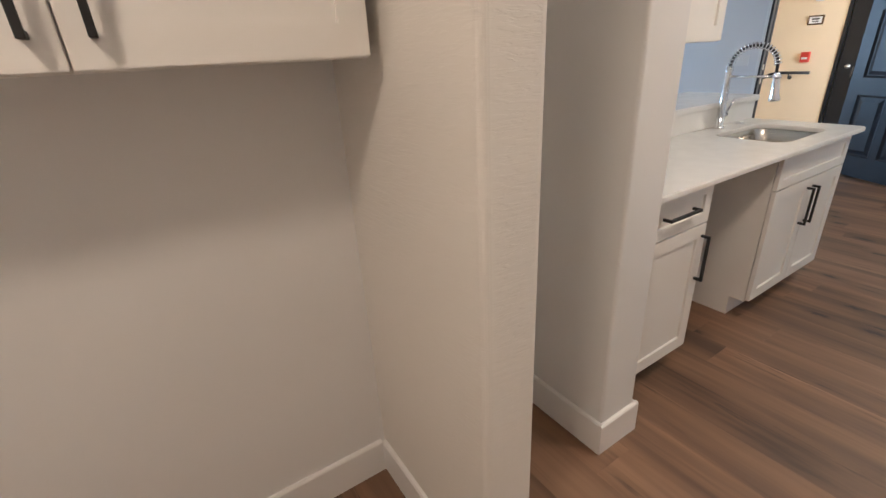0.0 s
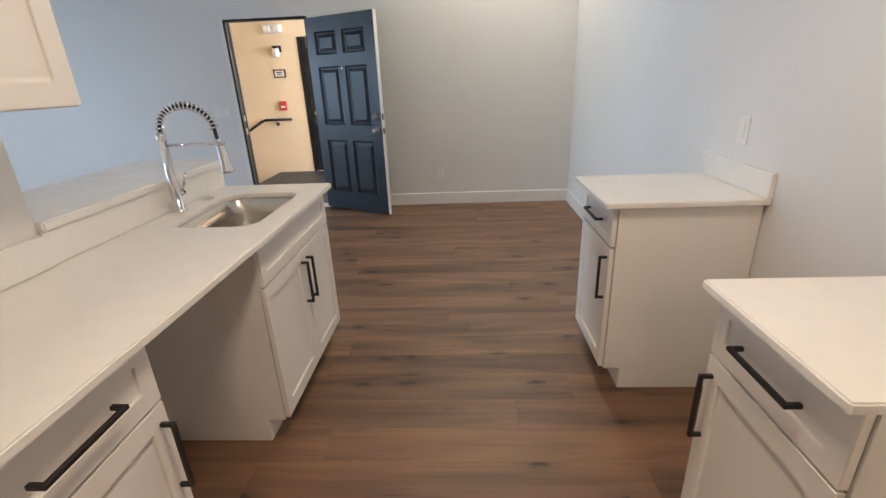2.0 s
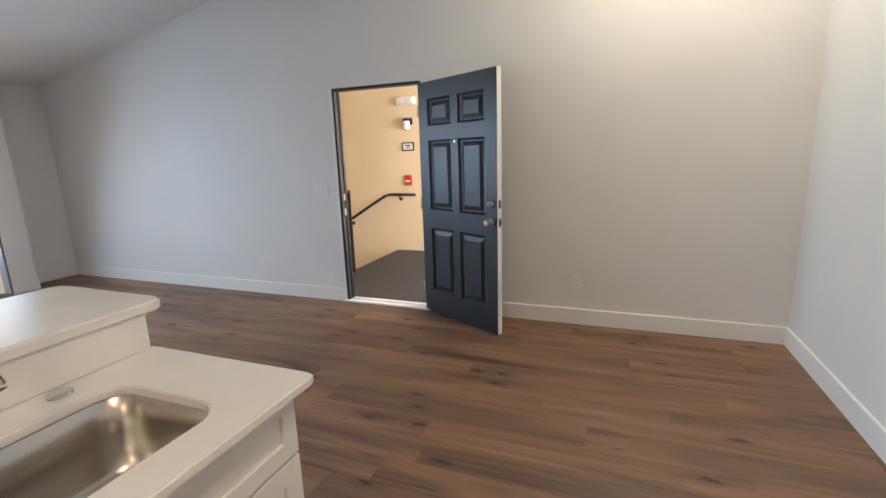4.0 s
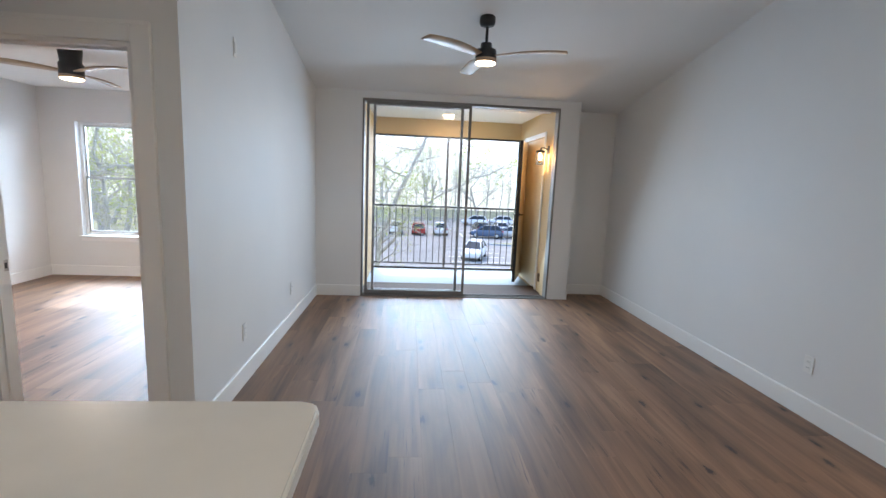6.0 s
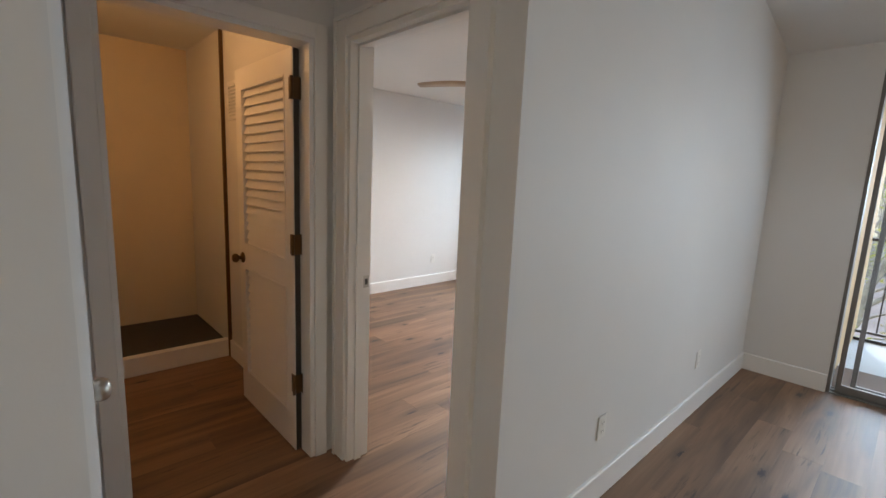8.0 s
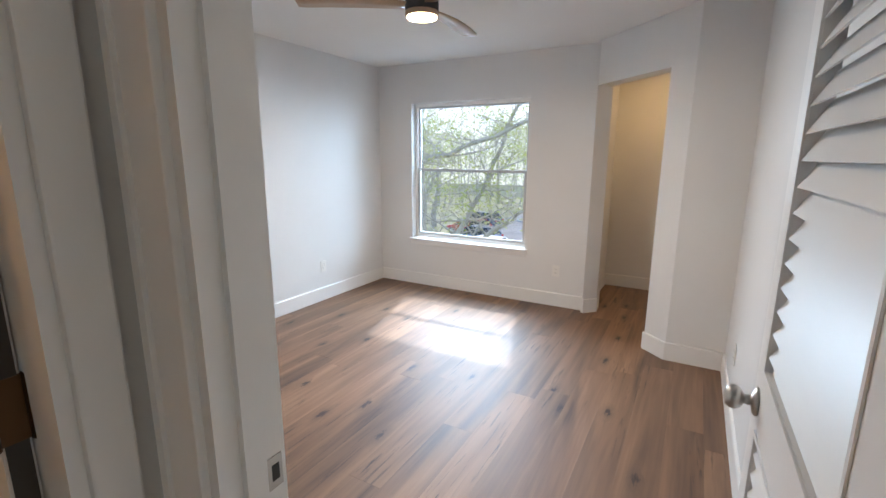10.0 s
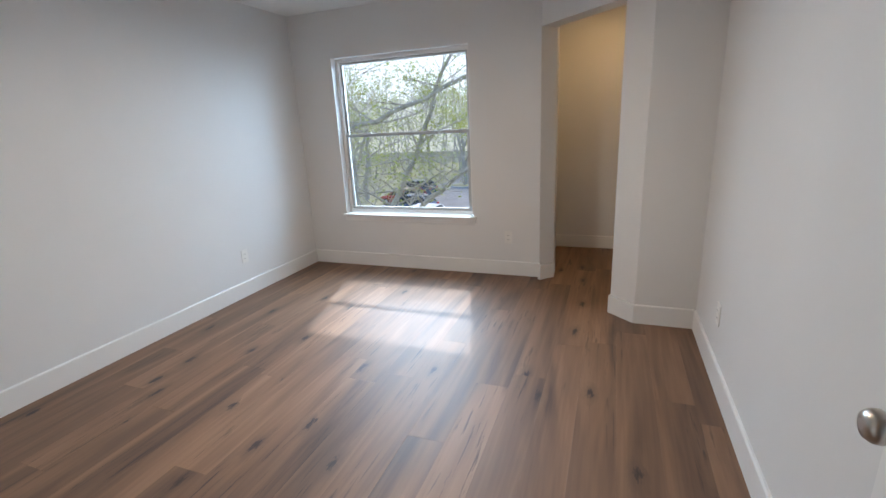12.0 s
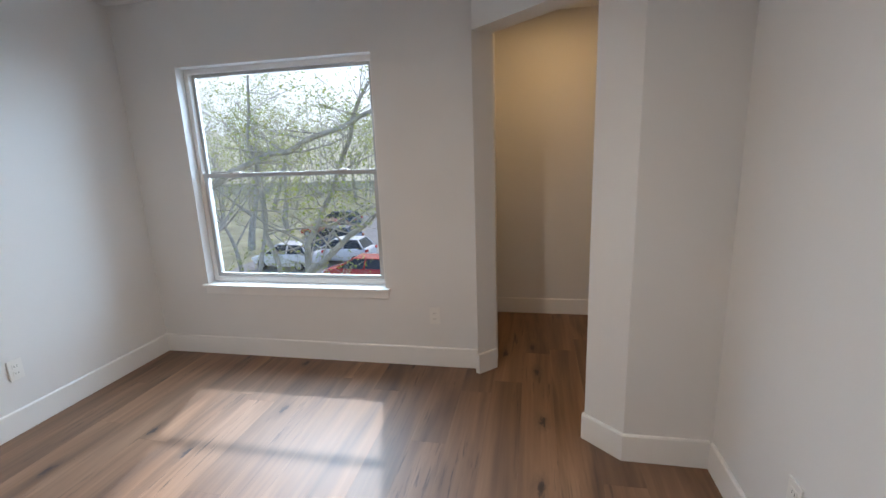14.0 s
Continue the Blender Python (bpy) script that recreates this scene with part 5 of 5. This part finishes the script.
def tree(x, y, seed, height, lean, leaf=0.07, per=4, label="spring oak with bare grey limbs and sparse leaves", spread=1.0, r0=None, stems=(), depth=5):
    rnd = random.Random(seed)
    t = thing("tree", pose(x, y, GZ), label, "tree", "trees beside the parking lot")
    bm = bmesh.new()
    bm2 = bmesh.new()
    spots = []
    r0 = r0 or height * 0.018

    def limb(p, d, length, r, level):
        n = 5
        pts, rad = [p], [r]
        q = p
        for i in range(n):
            d = (d + Vector((rnd.gauss(0, 0.13), rnd.gauss(0, 0.13), rnd.gauss(0.02, 0.08)))).normalized()
            q = q + d * length / n
            pts.append(q)
            rad.append(r * (1 - 0.55 * (i + 1) / n))
        sweep(bm if level == 0 else bm2, pts, rad, 9 if level == 0 else (6 if level < 3 else 4), caps=False)
        if level >= depth - 2:
            spots.extend(pts[2:])
        if level >= depth:
            return
        kids = 3 if level < 4 else 2
        for k in range(kids):
            i = rnd.randint(2, n)
            a = rnd.uniform(0, math.tau)
            up = rnd.uniform(0.15, 0.75)
            nd = (d * rnd.uniform(0.45, 0.9) + Vector((math.cos(a), math.sin(a), up * 0.6)) * spread * rnd.uniform(0.6, 1.0)).normalized()
            limb(pts[i], nd, length * rnd.uniform(0.55, 0.80), rad[i] * rnd.uniform(0.5, 0.75), level + 1)
    if stems:
        base = Vector((x, y, GZ))
        for stem in stems:
            pts = [Vector(p[:3]) - base for p in stem]
            rad = [p[3] for p in stem]
            fine, fr = [], []
            for i in range(len(pts) - 1):
                for k in range(4):
                    u = k / 4
                    fine.append(pts[i].lerp(pts[i + 1], u) + Vector((rnd.gauss(0, 0.05), rnd.gauss(0, 0.05), rnd.gauss(0, 0.05))))
                    fr.append(rad[i] * (1 - u) + rad[i + 1] * u)
            sweep(bm, fine, fr, 9, caps=False)
            for i in range(3, len(fine)):
                for _ in range(2 if rnd.random() < 0.6 else 1):
                    a = rnd.uniform(0, math.tau)
                    nd = Vector((math.cos(a), math.sin(a) * 0.7, rnd.uniform(-0.15, 0.9))).normalized()
                    limb(fine[i], nd, rnd.uniform(0.9, 2.2), fr[i] * rnd.uniform(0.3, 0.5), depth - 3)
    else:
        limb(Vector((0, 0, -0.1)), Vector((lean[0], lean[1], 1)).normalized(), height * 0.42, r0, 0)
    part("trunk", bm, M_BARK, t, local=True)
    part("branching", bm2, M_BARK, t, local=True)
    me = leaf_mesh("crown", spots, leaf, rnd, per)
    ob = new("crown", me)
    ob.parent = t
    W[ob] = W[t].copy()
    return t


PALE_OAK = "pale grey oak with long limbs and sparse spring leaves"
tree(-5.3, 17.0, 51, 11, (0, 0), 0.05, 1, PALE_OAK, depth=6, stems=[
    [(-5.3, 17.0, GZ - 0.1, 0.177), (-5.2, 17.0, -3.6, 0.143), (-4.9, 17.0, -2.3, 0.116), (-3.6, 17.0, -1.1, 0.082), (-2.3, 17.0, -0.15, 0.061), (-0.6, 17.3, 0.7, 0.034), (1.2, 17.6, 1.6, 0.014)],
    [(-5.1, 17.0, -3.0, 0.116), (-4.7, 17.2, -1.2, 0.095), (-3.8, 17.4, 0.8, 0.075), (-2.9, 17.5, 3.0, 0.048), (-1.4, 17.6, 5.2, 0.02)],
    [(-5.2, 17.0, -3.4, 0.095), (-6.1, 17.2, -0.9, 0.075), (-6.4, 17.3, 2.0, 0.054), (-6.2, 17.6, 4.6, 0.02)]])
tree(-10.2, 17.5, 63, 12, (0, 0), 0.05, 1, PALE_OAK, depth=6, stems=[
    [(-10.2, 17.5, GZ - 0.1, 0.204), (-10.0, 17.4, -2.5, 0.17), (-9.2, 17.2, -0.2, 0.129), (-6.8, 17.0, 1.05, 0.088), (-4.4, 17.0, 1.75, 0.075), (-2.2, 17.0, 2.55, 0.058), (0.6, 17.0, 3.7, 0.027)],
    [(-10.0, 17.4, -2.2, 0.136), (-9.8, 17.6, 1.5, 0.102), (-9.2, 17.9, 5.0, 0.054), (-8.6, 18, 7.5, 0.02)]])
tree(2.1, 16.0, 71, 11, (0, 0), 0.045, 1, "bare grey tree with leaning stems", depth=6, stems=[
    [(2.1, 16.0, GZ - 0.1, 0.136), (2.4, 16.0, -3.2, 0.109), (2.85, 16.0, -1.3, 0.088), (3.6, 16.0, 1.1, 0.068), (4.5, 16.0, 2.8, 0.048), (5.4, 16.1, 4.8, 0.02)],
    [(2.3, 16.0, -3.6, 0.088), (2.2, 16.2, -0.6, 0.068), (2.6, 16.4, 2.2, 0.048), (3.2, 16.6, 5.0, 0.02)],
    [(2.9, 16.0, -1.2, 0.061), (4.0, 15.9, 0.3, 0.041), (5.6, 15.8, 1.4, 0.027), (7.2, 15.8, 2.2, 0.014)]])
for x, y, seed, h in ((-15.9, 29.0, 81, 11.0), (-14.8, 29.1, 82, 12.0), (-19.0, 31.2, 83, 13.0)):
    tree(x, y, seed, h, (0.02, 0.0), 0.05, 1, "slender grey tree on the lawn beside the lot", 0.8, r0=0.15)
tree(-6.2, 33.0, 91, 12.0, (0.0, 0.0), 0.085, 5, "young tree in fresh bright green leaf", 0.9, r0=0.12)
t1 = tree(-2.6, 30.0, 11, 12.5, (0.18, -0.05), 0.06, 2, spread=1.1, depth=6)
t2 = tree(-14.6, 23.5, 23, 15.0, (0.05, 0.0), 0.06, 1, depth=6)
t3 = tree(0.8, 27.0, 37, 12.0, (0.1, 0.05), 0.05, 1, "bare grey tree with few young leaves", 0.9, depth=6)
t4 = tree(-20.5, 29.0, 41, 17.0, (0.0, 0.0), 0.075, 1, depth=6)
for src, x, y, rz, sc in ((t2, -20.0, 36.0, 130, 1.1), (t4, -21.5, 44.0, 60, 1.0), (t2, -24.0, 29.0, 300, 1.1), (t1, -17.0, 62.0, 80, 1.3),
                          (t4, 1.0, 58.0, 220, 1.0), (t3, -13.9, 53.4, 20, 1.2), (t1, 24.0, 52.0, 150, 1.35), (t2, 33.0, 60.0, 10, 1.1), (t4, 8.0, 82.0, 100, 1.05), (t2, 17.0, 84.0, 250, 1.05), (t4, 28.0, 86.0, 330, 1.0), (t1, 20.0, 34.0, 45, 1.1),
                          (t4, -29.0, 52.0, 200, 1.0), (t2, -34.0, 62.0, 70, 1.2), (t1, -25.0, 70.0, 10, 1.4), (t4, -44.0, 74.0, 140, 1.1), (t2, -31.0, 82.0, 260, 1.2), (t1, -52.0, 88.0, 320, 1.5), (t2, -15.0, 84.0, 30, 1.1), (t1, -5.0, 84.0, 190, 1.4)):
    o = copy_thing(src, pose(x, y, GZ, 0, 0, rz))
    o.scale = (sc, sc, sc)


def woods_edge(x):
    """Where the woods begin behind the lot."""
    return 56.0 if x < -12 else (56.0 + 26.0 * min(1.0, (x + 12) / 14))


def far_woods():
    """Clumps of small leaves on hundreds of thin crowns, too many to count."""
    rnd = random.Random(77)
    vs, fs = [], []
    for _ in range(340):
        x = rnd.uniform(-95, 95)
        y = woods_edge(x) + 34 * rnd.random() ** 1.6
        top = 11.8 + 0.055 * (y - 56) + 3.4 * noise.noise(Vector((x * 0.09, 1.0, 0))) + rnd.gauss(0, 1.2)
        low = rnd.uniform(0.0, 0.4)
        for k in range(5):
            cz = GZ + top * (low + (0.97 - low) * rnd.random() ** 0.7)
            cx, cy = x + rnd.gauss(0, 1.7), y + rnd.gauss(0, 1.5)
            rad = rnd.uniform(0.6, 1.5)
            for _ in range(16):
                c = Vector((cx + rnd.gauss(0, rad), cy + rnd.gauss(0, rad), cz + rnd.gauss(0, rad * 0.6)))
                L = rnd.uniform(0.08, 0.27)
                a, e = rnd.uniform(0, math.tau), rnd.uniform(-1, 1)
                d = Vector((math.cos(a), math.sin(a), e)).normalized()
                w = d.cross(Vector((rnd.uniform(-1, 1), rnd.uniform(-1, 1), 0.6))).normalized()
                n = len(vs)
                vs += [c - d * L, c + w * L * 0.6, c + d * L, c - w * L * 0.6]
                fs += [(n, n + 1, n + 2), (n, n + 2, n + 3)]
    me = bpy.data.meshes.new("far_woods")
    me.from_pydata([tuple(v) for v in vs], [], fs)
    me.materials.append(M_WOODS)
    return tagged(new("far_woods", me), "grey-green spring woods beyond the parking lot, coloured paler for haze", "woods", "", "stuff")


def far_stems():
    """Thin bare stems with a few forks, standing in the far woods."""
    rnd = random.Random(78)
    bm = bmesh.new()
    for _ in range(230):
        x = rnd.uniform(-80, 70)
        y = woods_edge(x) - 2 + 30 * rnd.random() ** 1.5
        h = rnd.uniform(9, 16)
        r = rnd.uniform(0.04, 0.13)
        base = Vector((x, y, GZ - 0.1))
        top = base + Vector((rnd.gauss(0, 1.1), rnd.gauss(0, 0.8), h))
        mid = base.lerp(top, 0.5) + Vector((rnd.gauss(0, 0.35), 0, 0))
        sweep(bm, [base, mid, top], [r, r * 0.65, 0.02], 5, caps=False)
        for _ in range(6):
            u = rnd.uniform(0.3, 0.9)
            p = base.lerp(mid, u * 2) if u < 0.5 else mid.lerp(top, u * 2 - 1)
            q = p + Vector((rnd.gauss(0, 1.6), rnd.gauss(0, 1.2), rnd.uniform(0.8, 3.4)))
            sweep(bm, [p, p.lerp(q, 0.5) + Vector((0, 0, -0.15)), q], [r * 0.45, r * 0.3, 0.012], 4, caps=False)
    return solid("far_stems", bm, M_BARK, "bare grey stems in the far woods", "woods", "stuff")


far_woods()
far_stems()


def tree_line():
    """Uneven crest of the woods, far behind the lot; its material glows for haze."""
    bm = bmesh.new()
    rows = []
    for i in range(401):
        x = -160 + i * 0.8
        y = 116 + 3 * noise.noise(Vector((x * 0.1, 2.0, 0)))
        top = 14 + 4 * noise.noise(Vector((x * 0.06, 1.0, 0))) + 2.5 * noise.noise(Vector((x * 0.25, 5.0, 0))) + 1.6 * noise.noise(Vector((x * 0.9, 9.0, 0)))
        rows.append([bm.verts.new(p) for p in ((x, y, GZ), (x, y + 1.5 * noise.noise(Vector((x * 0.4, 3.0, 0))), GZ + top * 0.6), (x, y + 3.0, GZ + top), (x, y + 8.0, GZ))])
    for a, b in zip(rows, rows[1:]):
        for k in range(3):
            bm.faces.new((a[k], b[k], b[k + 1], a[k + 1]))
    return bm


# a weak glow in the material stands in for haze over the crest
M_LINE_WOODS = glowing("haze_glow_grey_green", (0.68, 0.65, 0.53), 0.30)
solid("backdrop", tree_line(), M_LINE_WOODS, "grey-green tree line beyond the lot, glowing in place of haze", "woods")
# pale hazy sky low over the woods
M_HAZE = glowing("pale_haze", (0.97, 0.98, 1.0), 0.32)
solid("backdrop", boxes((-300, 150, GZ, 300, 150.5, 75)), M_HAZE, "pale hazy sky beyond the woods", "sky")


def car(m, paint, label, h=1.0):
    """A parked car in its own axes: nose towards +y, wheels on z = 0."""
    c = thing("car", m, label, "car", "parked cars")
    bm = bmesh.new()
    stations = [(-2.22, 0.42, 0.80, 0.70), (-2.15, 0.32, 0.98, 0.82), (-1.5, 0.24, 1.02, 0.90), (0.0, 0.22, 0.98, 0.92), (0.95, 0.24, 0.98, 0.91), (1.6, 0.26, 0.88, 0.88), (2.1, 0.34, 0.74, 0.80), (2.24, 0.44, 0.62, 0.66)]
    rows = []
    for y, z0, z1, w in stations:
        z1 *= h
        rows.append([bm.verts.new(p) for p in ((-w * 0.9, y, z0), (-w, y, z0 + 0.15), (-w, y, z1 - 0.16), (-w * 0.93, y, z1 - 0.03), (-w * 0.6, y, z1), (w * 0.6, y, z1), (w * 0.93, y, z1 - 0.03), (w, y, z1 - 0.16), (w, y, z0 + 0.15), (w * 0.9, y, z0))])
    for a, b in zip(rows, rows[1:]):
        for i in range(10):
            bm.faces.new((a[i], a[(i + 1) % 10], b[(i + 1) % 10], b[i])).smooth = True
    bm.faces.new(rows[0])
    bm.faces.new(rows[-1][::-1])
    part("body", bm, paint, c, local=True)
    bm = bmesh.new()
    zt = 1.47 * h
    zb = 0.95 * h
    lo = [bm.verts.new(p) for p in ((-0.84, -2.0, zb), (0.84, -2.0, zb), (0.84, 1.15, zb - 0.02), (-0.84, 1.15, zb - 0.02))]
    hi = [bm.verts.new(p) for p in ((-0.62, -1.55, zt), (0.62, -1.55, zt), (0.60, 0.25, zt), (-0.60, 0.25, zt))]
    for i in range(4):
        bm.faces.new((lo[i], lo[(i + 1) % 4], hi[(i + 1) % 4], hi[i]))
    bm.faces.new(hi)
    part("window_glass", bm, M_CARGLASS, c, "dark car windows", local=True)
    bm = bmesh.new()
    box(bm, -0.63, -1.58, zt - 0.01, 0.63, 0.28, zt + 0.045)
    bmesh.ops.bevel(bm, geom=bm.edges[:], offset=0.03, segments=2, affect="EDGES")
    for sx in (-1, 1):
        for (y0, z0), (y1, z1), w0, w1 in (((-1.55, zt), (-2.02, zb), 0.63, 0.85), ((0.25, zt), (1.17, zb), 0.61, 0.85), ((-0.55, zt), (-0.5, zb), 0.63, 0.86)):
            tube(bm, (sx * w0, y0, z0), (sx * w1, y1, z1), 0.045, 0.05, 6)
    part("roof", bm, paint, c, local=True)
    for sx in (-1, 1):
        for y in (-1.38, 1.38):
            wl = part("wheel", lathe(bmesh.new(), (sx * 0.68, y, 0.33), (sx, 0, 0), [(0.30, 0), (0.33, 0.02), (0.33, 0.20), (0.29, 0.235)], 18), M_RUBBER, c, "black tyre", local=True)
            part("rim", lathe(bmesh.new(), (sx * 0.90, y, 0.33), (sx, 0, 0), [(0.22, 0), (0.22, 0.02), (0.12, 0.03), (0.03, 0.03)], 14), M_ALU, wl, "silver rim", local=True)
        part("tail_light", boxes((min(sx * 0.55, sx * 0.84), -2.235, 0.78 * h, max(sx * 0.55, sx * 0.84), -2.10, 0.93 * h), bevel=0.02), M_TAIL, c, "red tail light", local=True)
        part("headlight", boxes((min(sx * 0.50, sx * 0.78), 2.05, 0.56 * h, max(sx * 0.50, sx * 0.78), 2.2, 0.70 * h), bevel=0.02), M_HEAD, c, "clear headlight", local=True)
    return c


P_RED = painted("red_car_paint", (0.42, 0.04, 0.035), 0.18, 40, 0.0, 0.001, 0.05)
P_WHITE = painted("white_car_paint", (0.80, 0.80, 0.80), 0.2, 40, 0.0, 0.001, 0.04)
P_BLUE = painted("slate_blue_car_paint", (0.08, 0.12, 0.20), 0.2, 40, 0.0, 0.001, 0.05)
P_SILVER = painted("silver_car_paint", (0.50, 0.51, 0.52), 0.25, 40, 0.0, 0.001, 0.04, 0.4)
P_BLACK = painted("black_car_paint", (0.02, 0.02, 0.022), 0.15, 40, 0.0, 0.001, 0.05)
RZ = GZ + 0.02
c_red = car(pose(-16.2, 41.5, RZ, 0, 0, 85), P_RED, "red parked car on the asphalt lot")
c_white = car(pose(-10.8, 32.7, RZ, 0, 0, 85), P_WHITE, "white parked car on the asphalt lot", 1.1)
c_blue = car(pose(-13.4, 37.0, RZ, 0, 0, 85), P_BLUE, "dark blue parked car on the asphalt lot", 1.1)
c_silver = car(pose(17.8, 60.5, RZ, 0, 0, 80), P_SILVER, "silver parked car on the asphalt lot", 1.05)
c_black = car(pose(14.5, 66.0, RZ, 0, 0, 5), P_BLACK, "black parked car on the asphalt lot")
for src, x, y, rz in ((c_blue, -17.0, 46.0, 85), (c_white, -13.9, 31.0, 85), (c_white, 10.4, 43.6, 160), (c_blue, 14.4, 60.0, 80), (c_red, -7.6, 28.2, 85), (c_white, 17.4, 66.2, 2), (c_silver, 20.2, 66.0, 2), (c_blue, 23.2, 66.1, 0), (c_white, 8.4, 62.2, 0), (c_red, 5.4, 62.0, 0), (c_white, 2.4, 62.1, 0), (c_black, 26.0, 66.0, 2), (c_white, 15.2, 76.5, 80), (c_white, 19.8, 77.5, 80)):
    copy_thing(src, pose(x, y, RZ, 0, 0, rz))
for x0, y0, x1, y1 in ((13.5, 52.0, 30.0, 54.5), (-15.6, 51.5, -12.2, 55.5)):
    bm = bmesh.new()
    bmesh.ops.create_circle(bm, cap_ends=True, segments=28, radius=1.0)
    bmesh.ops.scale(bm, vec=((x1 - x0) / 2, (y1 - y0) / 2, 1), verts=bm.verts[:])
    r = bmesh.ops.extrude_face_region(bm, geom=bm.faces[:])
    for v in [q for q in r["geom"] if isinstance(q, bmesh.types.BMVert)]:
        v.co.z += 0.15
    bm.transform(pose((x0 + x1) / 2, (y0 + y1) / 2, RZ))
    isl = solid("traffic_island", bm, M_PALE_CONC, "grass traffic island with pale concrete kerb", "island")
    bm = bmesh.new()
    bmesh.ops.create_circle(bm, cap_ends=True, segments=28, radius=1.0)
    bmesh.ops.scale(bm, vec=((x1 - x0) / 2 - 0.15, (y1 - y0) / 2 - 0.15, 1), verts=bm.verts[:])
    bm.transform(pose((x0 + x1) / 2, (y0 + y1) / 2, RZ + 0.155))
    part("grass_bed", bm, M_GRASS, isl)
bm = bmesh.new()
for i in range(12):
    box(bm, 3.0 + i * 2.75, 59.0, RZ + 0.002, 3.12 + i * 2.75, 64.5, RZ + 0.006)
for i in range(6):
    box(bm, 8.0, 36.0 + i * 2.7, RZ + 0.002, 13.5, 36.12 + i * 2.7, RZ + 0.006)
solid("parking_lines", bm, M_LINE, "white painted parking lines", "road marking", "stuff")

# ---- floor planks ----
PW, PL = 0.182, 1.52
bm = bmesh.new()
vb = [bm.verts.new((x, y, -1)) for x, y in ((0.0008, 0.0002), (0.9992, 0.0002), (0.9992, 0.9998), (0.0008, 0.9998))]
vm = [bm.verts.new((x, y, -0.05)) for x, y in ((0.0008, 0.0002), (0.9992, 0.0002), (0.9992, 0.9998), (0.0008, 0.9998))]
vt = [bm.verts.new((x, y, 0)) for x, y in ((0.0075, 0.0010), (0.9925, 0.0010), (0.9925, 0.9990), (0.0075, 0.9990))]
for i in range(4):
    j = (i + 1) % 4
    bm.faces.new((vb[i], vb[j], vm[j], vm[i]))
    bm.faces.new((vm[i], vm[j], vt[j], vt[i]))
bm.faces.new(vt)
plank_mesh = mesh_of("plank", bm, M_PLANK)
floor_ob = bpy.data.objects["floor"]
rng = random.Random(5)


def spans(x0, x1):
    """Stretches of floor along y between two x."""
    m = (x0 + x1) / 2
    out = []
    if m < 2.70:
        out.append((-0.75, 1.86) if m < 2.64 else (-0.75, 6.95))
        if m < 2.64:
            if m > -0.87:
                out.append((2.60, 7.73) if m < 1.57 or m > 2.70 else (2.60, 8.81))
    elif m < 2.80:
        out.append((-0.75, 3.77))
    elif m < 5.75:
        out.append((-0.75, 6.955))
    elif m < 6.005:
        out.append((-0.75, 6.955))
    else:
        out.append((-0.75, 7.27))
    return out


x = -0.88
while x < 6.62:
    x1 = min(x + PW, 6.62)
    off = rng.uniform(0, PL)
    for y0, y1 in spans(x, x1):
        y = y0 - off
        while y < y1:
            a, b = max(y, y0), min(y + PL, y1)
            if b - a > 0.02:
                o = new("plank", plank_mesh)
                o.parent = floor_ob
                o.location = (x, a, rng.uniform(-0.0004, 0.0))
                o.scale = (x1 - x, b - a, 0.006)
            y += PL
    x += PW
